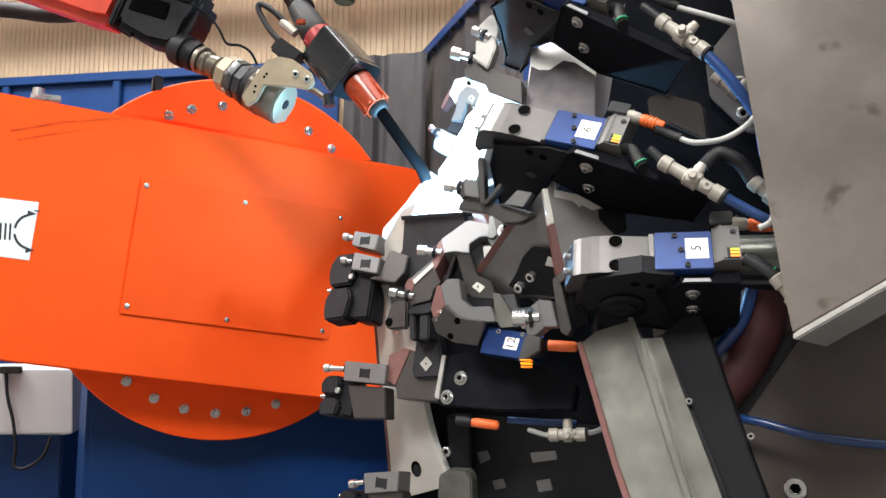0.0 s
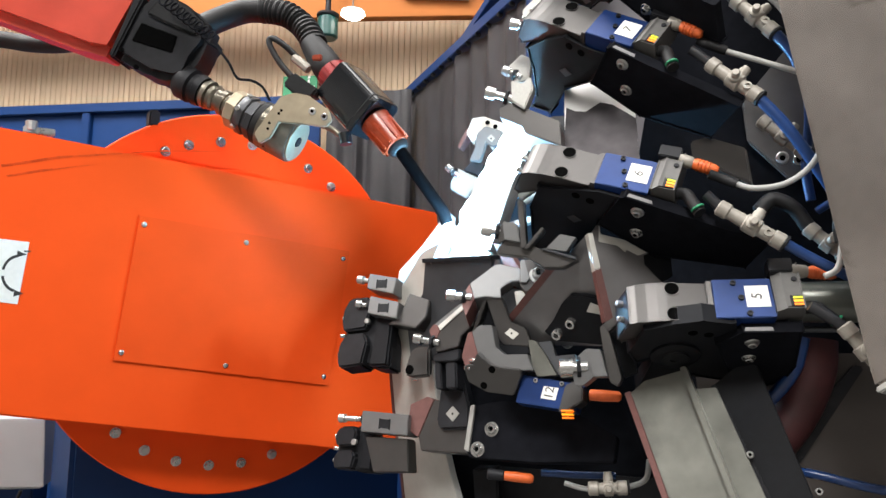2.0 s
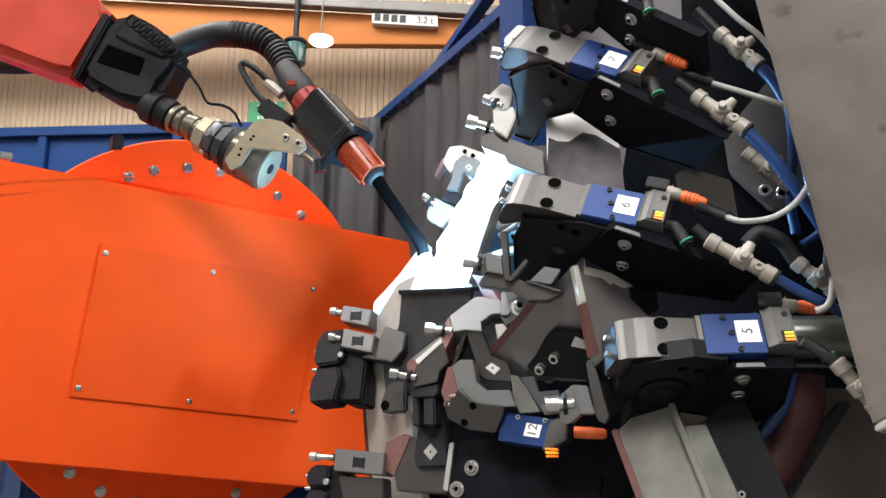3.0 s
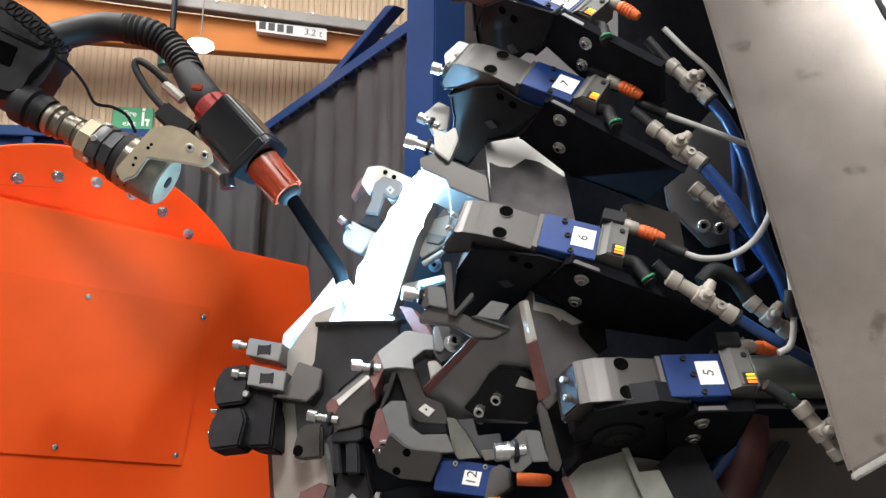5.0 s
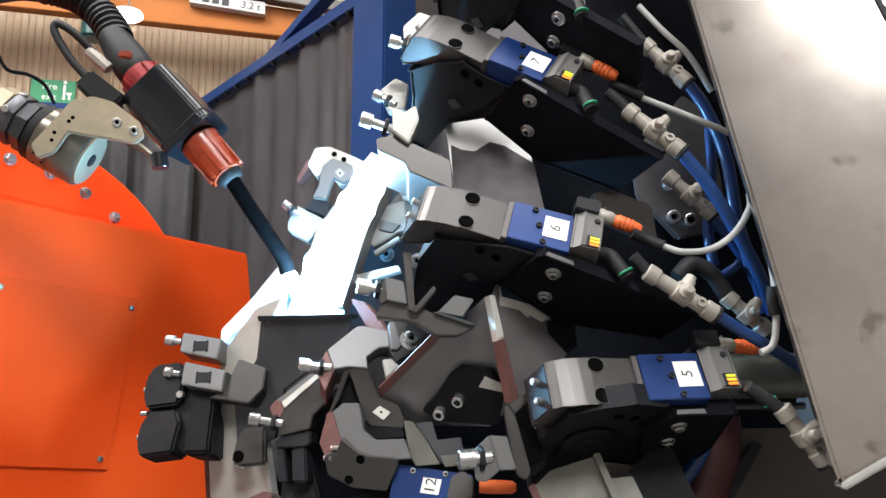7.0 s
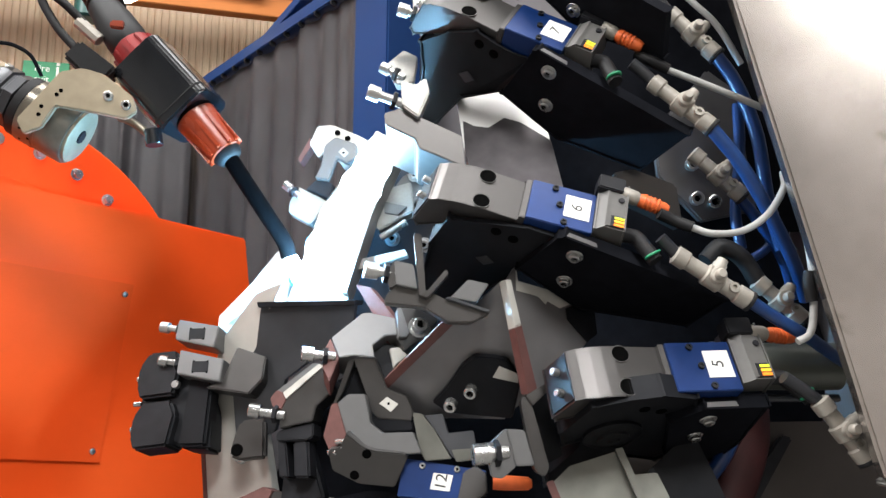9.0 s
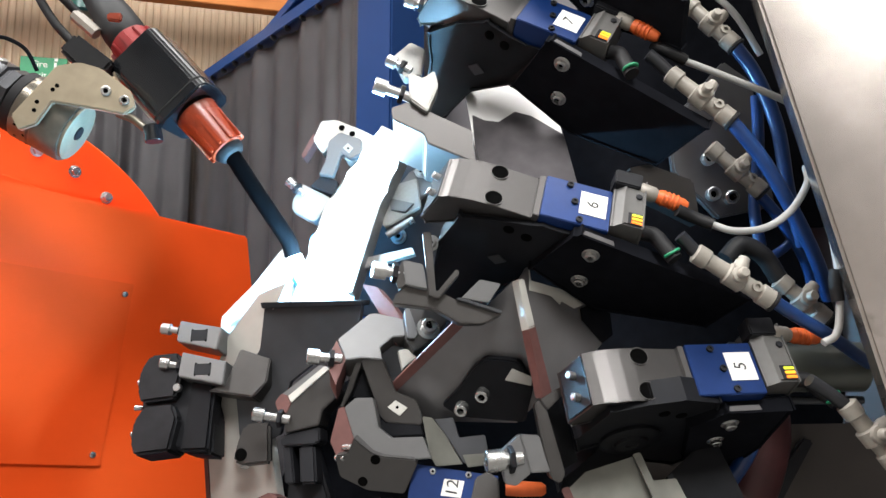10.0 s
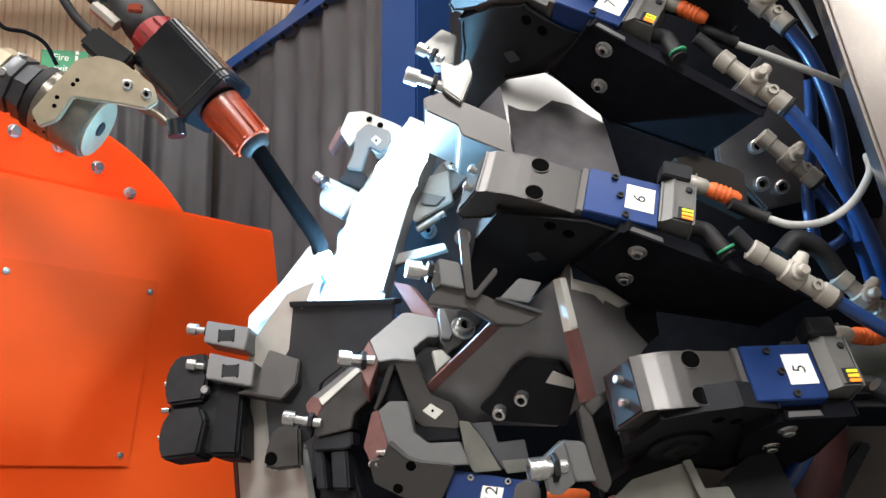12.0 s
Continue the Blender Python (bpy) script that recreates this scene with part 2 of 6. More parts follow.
def hose(points, r, seg=10, steps=8, ribs=0.0, pitch=0.008):
    """A tube swept along a smooth line; ribs: the depth of its rings."""
    line = spline(points, steps)
    if ribs:
        dense = []
        for a, b in zip(line, line[1:]):
            n = max(1, int((b - a).length / (pitch / 4)))
            dense += [a.lerp(b, k / n) for k in range(n)]
        line = dense
    bm = bmesh.new()
    prev, ref, run = None, None, 0.0
    for i, p in enumerate(line):
        d = (line[min(i + 1, len(line) - 1)] - line[max(i - 1, 0)]).normalized()
        ref = ref or d.orthogonal()
        ref = (ref - d * ref.dot(d)).normalized()
        side = d.cross(ref)
        run += (p - line[i - 1]).length if i else 0
        rr = r - (ribs if ribs and (run / pitch) % 1 > 0.55 else 0)
        ring = [bm.verts.new(p + rr * (ref * math.cos(2 * math.pi * k / seg) + side * math.sin(2 * math.pi * k / seg))) for k in range(seg)]
        if prev:
            for k in range(seg):
                bm.faces.new((prev[k], prev[(k + 1) % seg], ring[(k + 1) % seg], ring[k]))
        else:
            bm.faces.new(ring[::-1])
        prev = ring
    bm.faces.new(prev)
    return bm


def shift(x, y, z, rx=0, ry=0, rz=0):
    return pose(x, y, z, rx, ry, rz)


def cap_screw(parent, m, r=0.0065, h=0.008, washer=True):
    """Socket-head screw, z outwards, on the surface at m."""
    s = part("screw", lathe([(0, r), (h - 0.001, r), (h, r - 0.001), (h, r * 0.55), (h * 0.45, r * 0.5)], 16, m), ZINC, parent, smooth=True)
    part("socket", rod(r * 0.5, h * 0.42, h * 0.47, 6, m, 0), SOCKET, s)
    if washer:
        part("washer", rod(r * 1.55, 0, 0.0018, 20, m), ZINC, s, smooth=True)
    return s


def long_screw(parent, p, q, r=0.0075):
    """Adjusting screw that stands out from p to its head at q, with a lock nut."""
    m, n = along(p, q)
    s = part("adjusting_screw", join(rod(r * 0.62, -0.01, n - r * 1.5, 12, m), lathe([(n - r * 1.6, r), (n - 0.001, r), (n, r - 0.001), (n, r * 0.5), (n - r, r * 0.5)], 18, m)), ZINC, parent, smooth=True)
    part("socket", rod(r * 0.5, n - r * 1.02, n - r, 6, m, 0), SOCKET, s)
    part("lock_nut", rod(r * 1.25, 0.001, 0.007, 6, m), DARK, parent)
    return s


def written(text, size, parent, m, material=INK):
    cu = bpy.data.curves.new("digits", "FONT")
    cu.body, cu.size, cu.align_x, cu.align_y, cu.extrude = text, size, "CENTER", "CENTER", 0.0001
    tmp = bpy.data.objects.new("digits", cu)
    me = bpy.data.meshes.new_from_object(tmp)
    bpy.data.objects.remove(tmp)
    me.transform(m)
    me.materials.append(material)
    ob = new("digits", me)
    ob.parent = parent
    return ob


# ---- the hall ----
HX0, HX1, HY0, HY1, HZ = -4.2, 4.2, -3.6, 3.55, 4.7
tagged(part("floor", box(HX0, HX1, HY0, HY1 + 0.4, -0.1, 0, 0), CONC), "grey worn concrete hall floor", "floor", kind="structure")
tagged(part("ceiling", box(HX0, HX1, HY0, HY1 + 0.4, HZ, HZ + 0.1, 0), PLASTER), "pale grey hall ceiling", "ceiling", kind="structure")
tagged(part("wall_south", box(HX0, HX1, HY0 - 0.1, HY0, 0, HZ, 0), PLASTER), "plain grey hall wall", "wall", kind="structure")
tagged(part("wall_east", box(HX1, HX1 + 0.1, HY0, HY1 + 0.4, 0, HZ, 0), PLASTER), "plain grey hall wall", "wall", kind="structure")
tagged(part("wall_west", box(HX0 - 0.1, HX0, HY0, HY1 + 0.4, 0, HZ, 0), PLASTER), "plain grey hall wall", "wall", kind="structure")


def cladding():
    """Trapezoidal sheet: ribs 27 mm apart on a plate."""
    bm = bmesh.new()
    pitch, x, row = 0.027, -4.6, []
    while x < 4.6:
        for dx, dz in ((0, 0), (0.009, 0), (0.012, 0.006), (0.023, 0.006)):
            row.append((x + dx, dz))
        x += pitch
    lo = [bm.verts.new((x, -2.5, z)) for x, z in row]
    hi = [bm.verts.new((x, 2.2, z)) for x, z in row]
    for k in range(len(row) - 1):
        bm.faces.new((lo[k], lo[k + 1], hi[k + 1], hi[k]))
    bmesh.ops.solidify(bm, geom=bm.faces[:], thickness=0.004)
    return bm


wall = tagged(part("wall_north", cladding(), WALLM), "beige ribbed metal cladding of the hall wall", "wall", kind="structure")
wall.matrix_world = basis((0.0000, 3.4500, 2.5000), (0.9982, 0.0599, 0.0000), (0.0599, -0.9982, 0.0000))

for lx, ly, k, wx, wy in LAMPS:
    lamp = thing("ceiling_light", "long white ceiling light fitting", "ceiling light", pose(lx, ly, 4.6), "hall ceiling lights")
    part("housing", box(-wx / 2, wx / 2, -wy / 2, wy / 2, 0.0, 0.1, 0.01), WHITE, lamp)

# exit sign on the cladding
sign = thing("exit_sign", "green fire exit sign with white figure bars", "sign", basis((0.0000, 3.4500, 2.5000), (0.9982, 0.0599, 0.0000), (0.0599, -0.9982, 0.0000)))
sx0, sy0 = (-1.3561, 0.2631)
sx1, sy1 = (-1.194, 0.1649)
part("board", box(sx0, sx1, sy1, sy0, 0.008, 0.014, 0.001), GREEN, sign)
written("Fire", 0.035, sign, shift(sx0 + (sx1 - sx0) * 0.42, sy0 - 0.028, 0.0145), SIGNW)
written("exit", 0.035, sign, shift(sx0 + (sx1 - sx0) * 0.42, sy0 - 0.070, 0.0145), SIGNW)
part("pictogram", join(*[box(sx1 - 0.045 + dx, sx1 - 0.045 + dx + w, sy1 + 0.02 + dy, sy1 + 0.02 + dy + h, 0.0142, 0.0148, 0) for dx, dy, w, h in ((0, 0, 0.009, 0.06), (0.012, 0.02, 0.02, 0.01), (0.0, 0.065, 0.012, 0.012), (0.02, 0, 0.008, 0.03))]), SIGNW, sign)

# crane bridge
crane = thing("overhead_crane", "orange overhead crane girder with grey rail", "crane", basis((-0.6000, 3.2200, 3.0000), (0.9950, 0.0995, 0.0000), (0.0995, -0.9950, 0.0000)))
part("girder", slab([(-2.4949, 0.2233), (1.3998, -0.0077), (1.398, -0.0548), (-2.4478, -0.0327)], -0.03, 0, 0.004), CRANE, crane)
part("lower_flange", slab([(-2.4494, -0.024), (1.3986, -0.0391), (1.3976, -0.0678), (-2.4458, -0.0436)], -0.035, 0.012, 0.003), CRANE, crane)
part("conductor_rail", slab([(-2.5031, 0.2682), (1.4015, 0.0397), (1.3998, -0.0077), (-2.4957, 0.2278)], 0.0, 0.05, 0.003), RAILM, crane, "grey conductor rail with clips")
for k in range(16):
    a = (-0.824, 0.1564)
    b = (0.5319, 0.0797)
    s = -0.6 + k * 0.14
    x, y = a[0] + (b[0] - a[0]) * s, a[1] + (b[1] - a[1]) * s
    part("clip", box(x - 0.005, x + 0.005, y + 0.004, y + 0.018, 0.05, 0.056, 0.001), WHITE, crane)
plate_poly = [(-0.1523, 0.0731), (0.1282, 0.0617), (0.13, 0.0118), (-0.15, 0.0288)]
part("name_plate", slab(plate_poly, 0.0, 0.034, 0.0), CABINET, crane)
px0, py0 = plate_poly[0]
px1, py1 = plate_poly[2]
for k in range(4):
    part("logo_bar", box(px0 + 0.012 + k * 0.036, px0 + 0.038 + k * 0.036, py1 + 0.018 + (3 - k) * 0.003, py1 + 0.05 + (3 - k) * 0.003, 0.034, 0.0355, 0), INK, crane)
written("3.2 t", 0.04, crane, shift(px1 - 0.055, (py0 + py1) / 2 - 0.004, 0.0345, 0, 0, -4))
upper = thing("crane_runway_beam", "orange runway beam under the roof", "beam", basis((-0.6000, 3.2200, 3.0000), (0.9950, 0.0995, 0.0000), (0.0995, -0.9950, 0.0000)))
part("flange", slab([(-1.7828, 0.4857), (1.9558, 0.4287), (1.9446, 0.2611), (-1.7593, 0.3195)], -0.4, -0.3, 0.004), CRANE, upper)

# wall lamp and green beacon under the girder
bay = thing("bay_lamp", "lit round hall lamp with warm glow", "lamp", Matrix.Translation((-0.9276, 3.05, 2.9)))
part("glass", lathe([(-0.016, 0.010), (-0.012, 0.036), (0, 0.050), (0.012, 0.046)], 20), LAMPM, bay, smooth=True)
part("hood", lathe([(0.012, 0.05), (0.02, 0.04), (0.03, 0.012)], 20), RAILM, bay, smooth=True)
part("stem", rod(0.003, 0.03, 0.2), RAILM, bay)
beacon = thing("green_beacon", "dark green cylindrical signal lamp", "signal lamp", Matrix.Translation((-1.054, 3.1, 2.878)))
part("lens", rod(0.045, -0.055, 0.04, 24, None, 0.008), BEACON, beacon, smooth=True)
part("cap", rod(0.048, 0.04, 0.055, 24, None, 0.006), DARK, beacon, smooth=True)
part("stem", rod(0.012, 0.06, 0.30, 12), DARK, beacon, smooth=True)

# blue partition
par = thing("blue_partition", "dark blue painted steel partition wall", "partition", basis((-1.5000, 3.1800, 2.3000), (0.9998, 0.0200, 0.0000), (0.0200, -0.9998, 0.0000)))
ptop = (-0.7033, 0.2896)[1]
bx = (-0.7033, 0.2896)[0]
for k in range(-3, 2):
    part("panel", box(bx + k * 0.62 + 0.02, min(bx + k * 0.62 + 0.60, bx + 1.1), -2.25, ptop - 0.03, -0.02, 0, 0.003), BLUEW, par)
    part("upright", box(bx + k * 0.62 - 0.02, bx + k * 0.62 + 0.02, -2.3, ptop - 0.03, -0.02, 0.025, 0.003), BLUEW, par)
part("low_panel", box(bx + 1.104, 0.9, -2.25, -0.9, -0.02, 0, 0.003), BLUEW, par)
part("top_rail", box(bx - 2.2, bx + 1.12, ptop - 0.03, ptop + 0.012, -0.03, 0.03, 0.003), BLUEW, par)

# welding curtain on its frame
cur = thing("welding_curtain", "dark grey pleated welding curtain on blue frame", "curtain", basis((-0.1000, 2.2500, 2.5000), (0.5331, -0.8461, 0.0000), (-0.8461, -0.5331, 0.0000)))


def pleats(x0, x1, z0, z1):
    bm = bmesh.new()
    n = 260
    cols = []
    ph = 0.0
    for i in range(n + 1):
        s = i / n
        x = x0 + (x1 - x0) * s
        ph += (x1 - x0) / n / (0.018 + 0.007 * math.sin(9 * s + 1.3) + 0.004 * math.sin(31 * s))
        col = []
        for j in range(9):
            q = j / 8
            amp = 0.006 + 0.016 * q + 0.004 * math.sin(17 * s)
            d = amp * math.sin(ph) + amp * 0.5 * math.sin(ph * 0.43 + q * 1.5)
            col.append(bm.verts.new((x + 0.006 * q * math.sin(ph * 0.31), z1 + (z0 - z1) * q, d)))
        cols.append(col)
    for a, b in zip(cols, cols[1:]):
        for j in range(8):
            bm.faces.new((a[j], b[j], b[j + 1], a[j + 1]))
    bmesh.ops.solidify(bm, geom=bm.faces[:], thickness=0.002)
    return bm


rail = [(-0.0039, 0.0974), (-0.9084, 0.1145)]
rz = 0.5 * (rail[0][1] + rail[1][1])
part("cloth", pleats(-2.6, -0.02, -2.3, rz - 0.02), CURT, cur, smooth=True)
part("rail", box(-2.7, 0.0, rz - 0.015, rz + 0.025, -0.02, 0.025, 0.003), BLUEW, cur, "blue painted top rail")
for k in range(30):
    part("ring", lathe([(-0.002, 0.010), (0.002, 0.010), (0.002, 0.007), (-0.002, 0.007)], 10, shift(-0.06 - k * 0.085, rz - 0.022, 0.02, 0, 90, 0)), DARK, cur)
pw = [(0.0035, 0.0336), (0.1415, -0.0171)]
part("post", box(pw[0][0], pw[1][0], -2.5, 1.6, -0.05, 0.05, 0.004), BLUEW, cur, "blue square steel post")
part("low_panel", box(-1.15, -0.03, -2.45, -1.2, 0.03, 0.05, 0.003), BLUEW, cur, "blue steel panel below the curtain")
br = [(-0.5597, 0.1313), (-0.1646, 0.2331), (-0.1135, 0.2117), (-0.4907, 0.1198)]
part("brace", slab(br, -0.02, 0.02, 0.002), BLUEW, cur, "diagonal blue brace")
side_leg = pleats(0.0, 0.36, -1.23, rz - 0.02)
side_leg.transform(basis((-0.1000, 2.2500, 2.5000), (0.5331, -0.8461, 0.0000), (-0.8461, -0.5331, 0.0000)).inverted() @ basis((-1.04, 3.1, 2.5), (1, 0, 0), (0, -1, 0)))
part("side_cloth", side_leg, CURT, cur, smooth=True)
part("rear_cloth", slab([(pw[0][0] - 0.1, -2.3), (pw[1][0] + 1.4, -2.3), (pw[1][0] + 1.4, 1.2), (pw[0][0] - 0.1, 1.2)], -0.14, -0.13, 0.001), CURT, cur)

# pale cabinet with cable
cab = thing("pale_cabinet", "pale grey control box with black cable", "cabinet", basis((-1.2000, 2.3000, 1.3000), (0.9138, 0.4061, 0.0000), (0.4061, -0.9138, 0.0000)))
cp = [(-0.9668, 0.0115), (-0.359, 0.017), (-0.3481, -0.1816), (-0.9532, -0.179)]
part("body", slab(cp, -0.25, 0, 0.006), CABINET, cab)
part("door", slab([(x * 0.97 + cp[1][0] * 0.01, y * 0.97) for x, y in cp], 0.0, 0.006, 0.002), CABINET, cab)
part("stand", box(cp[0][0], cp[1][0] - 0.02, -1.3, cp[2][1], -0.2, -0.03, 0.005), BLUEW, cab)
part("plug", slab([(-0.5546, 0.0272), (-0.4951, 0.0278), (-0.4939, 0.0072), (-0.5534, 0.0067)], 0.006, 0.03, 0.002), RUBBER, cab)
part("cable", hose([(x, y, 0.02) for x, y in [(-0.5379, 0.0154), (-0.5285, -0.0616), (-0.5078, -0.1384), (-0.4969, -0.2149), (-0.4969, -0.2691), (-0.4644, -0.2762), (-0.4181, -0.241), (-0.3971, -0.1814)]], 0.005), RUBBER, cab, smooth=True)

# ---- orange positioner arm ----
arm = thing("positioner_arm", "bright orange painted positioner arm with bolted round flange", "machine arm", basis((-0.7700, 1.8100, 1.6380), (0.7507, 0.6606, 0.0000), (0.6598, -0.7498, -0.0500)))
ap = [(-0.904, 0.3671), (0.5227, 0.2692), (0.5602, 0.0685), (0.5558, -0.1764), (0.515, -0.3827), (-0.8624, -0.1838)]
part("arm_box", slab(ap, -0.10, 0.0, 0.004), ORANGE, arm)
fc, fr, br_ = (0.0207, 0.0053), 0.4675, 0.398
part("flange", rod(fr, -0.16, -0.122, 128, shift(fc[0], fc[1], 0), 0.003), ORANGE, arm, smooth=True)
part("hub", rod(fr * 0.8, -0.36, -0.16, 64, shift(fc[0], fc[1], 0)), ORANGE, arm, smooth=True)
part("spacer", rod(fr * 0.7, -0.122, -0.1, 64, shift(fc[0], fc[1], 0)), ORANGE, arm, smooth=True)
b0, b1 = (-0.112, 0.3824), (-0.0348, 0.398)
a0, a1 = [math.atan2(b[1] - fc[1], b[0] - fc[0]) for b in (b0, b1)]
for k in range(36):
    a = a0 + (a1 - a0) * k
    if k * abs(a1 - a0) > 2 * math.pi - 0.08:
        break
    m = shift(fc[0] + br_ * math.cos(a), fc[1] + br_ * math.sin(a), -0.122)
    s = part("flange_bolt", rod(0.0095, 0.002, 0.012, 6, m), ZINC, arm)
    part("washer", rod(0.0125, 0, 0.002, 18, m), ZINC, s, smooth=True)
lid = [(-0.2305, 0.186), (0.2715, 0.1446), (0.2361, -0.1898), (-0.2622, -0.1306)]
part("lid", slab(lid, 0.0005, 0.006, 0.0012), ORANGE_LID, arm, "orange cover sheet with six screws")
for x, y in [(-0.2197, 0.1668), (0.0086, 0.1455), (0.2541, 0.1246), (-0.2472, -0.1131), (-0.0216, -0.1411), (0.2198, -0.1674)]:
    part("lid_screw", lathe([(0.006, 0.0062), (0.009, 0.0055), (0.0105, 0.003)], 14, shift(x, y, 0)), ZINC, arm, smooth=True)
for scuff in ([(-0.5023, 0.2627), (-0.3993, 0.2948), (-0.1944, 0.3365), (-0.0422, 0.3558), (-0.1943, 0.334), (-0.3883, 0.2927), (-0.4979, 0.2586)], [(-0.4907, 0.243), (-0.4294, 0.2629), (-0.3211, 0.2884), (-0.4186, 0.2607), (-0.4864, 0.24)]):
    part("scuff", slab(scuff, 0.0003, 0.0006, 0), SCUFF, arm, "dark rubbed scuff mark")
pl = [(-0.5714, 0.1169), (-0.4379, 0.1101), (-0.4499, -0.0182), (-0.5821, -0.004)]
dec = part("rating_plate", slab(pl, 0.0005, 0.002, 0.0003), SIGNW, arm, "white plate with curved black arrows")
ac = (-0.4646, 0.0443)
for lo, hi, rr in ((100, 170, 0.036), (190, 258, 0.036)):
    ring = bmesh.new()
    prev = None
    for k in range(13):
        a = radians(lo + (hi - lo) * k / 12)
        w = 0.003
        cur2 = [ring.verts.new((ac[0] + 0.012 + (rr + d) * math.cos(a) * 0.8, ac[1] + (rr + d) * math.sin(a), 0.0024)) for d in (-w, w)]
        if prev:
            ring.faces.new((prev[0], prev[1], cur2[1], cur2[0]))
        prev = cur2
    part("arrow", ring, INK, dec)
for dx, dy in ((0.012, 0.04), (0.012, -0.04)):
    part("arrow_head", slab([(ac[0] + dx - 0.006, ac[1] + dy - 0.007), (ac[0] + dx + 0.012, ac[1] + dy), (ac[0] + dx - 0.006, ac[1] + dy + 0.007)], 0.002, 0.0025, 0), INK, dec)
part("sign_bar", box(ac[0] + 0.018, ac[0] + 0.03, ac[1] + 0.045, ac[1] + 0.048, 0.002, 0.0025, 0), INK, dec)
for k in range(3):
    part("text_bar", box(ac[0] - 0.045 + k * 0.009, ac[0] - 0.041 + k * 0.009, ac[1] - 0.02, ac[1] + 0.016, 0.002, 0.0024, 0), INK, dec)
lug = (-0.4372, 0.345)
part("lifting_lug", join(box(lug[0] - 0.03, lug[0] + 0.03, lug[1] - 0.006, lug[1] + 0.008, -0.03, -0.012, 0.002), rod(0.012, lug[1] + 0.0, lug[1] + 0.02, 12, shift(lug[0] - 0.015, 0, -0.02, -90, 0, 0))), ZINC, arm)
eye2 = (-0.1943, 0.4344)
part("cable_clip", box(eye2[0] - 0.012, eye2[0] + 0.012, eye2[1] - 0.02, eye2[1] + 0.02, -0.17, -0.12, 0.004), RUBBER, arm)
part("rear_block", slab([(0.3256, 0.2983), (0.3836, 0.2988), (0.3889, 0.2642), (0.3361, 0.2587)], -0.16, -0.10, 0.002), DARK, arm)


# column added behind the flange, to get the deep shade below it
col = thing("positioner_column", "added dark blue column that deepens the shade under the flange", "machine column", Matrix.Translation((-0.7700, 1.8100, 0)) @ pose(0, 0, 0, 0, 0, math.degrees(math.atan2(0.6606, 0.7507))))
part("body", box(-0.31, 0.56, 0.24, 0.75, 0.03, 1.62, 0.012), BLUEW, col)
part("foot_plate", box(-0.38, 0.65, 0.16, 0.85, 0.0, 0.03, 0.004), BLUEW, col)


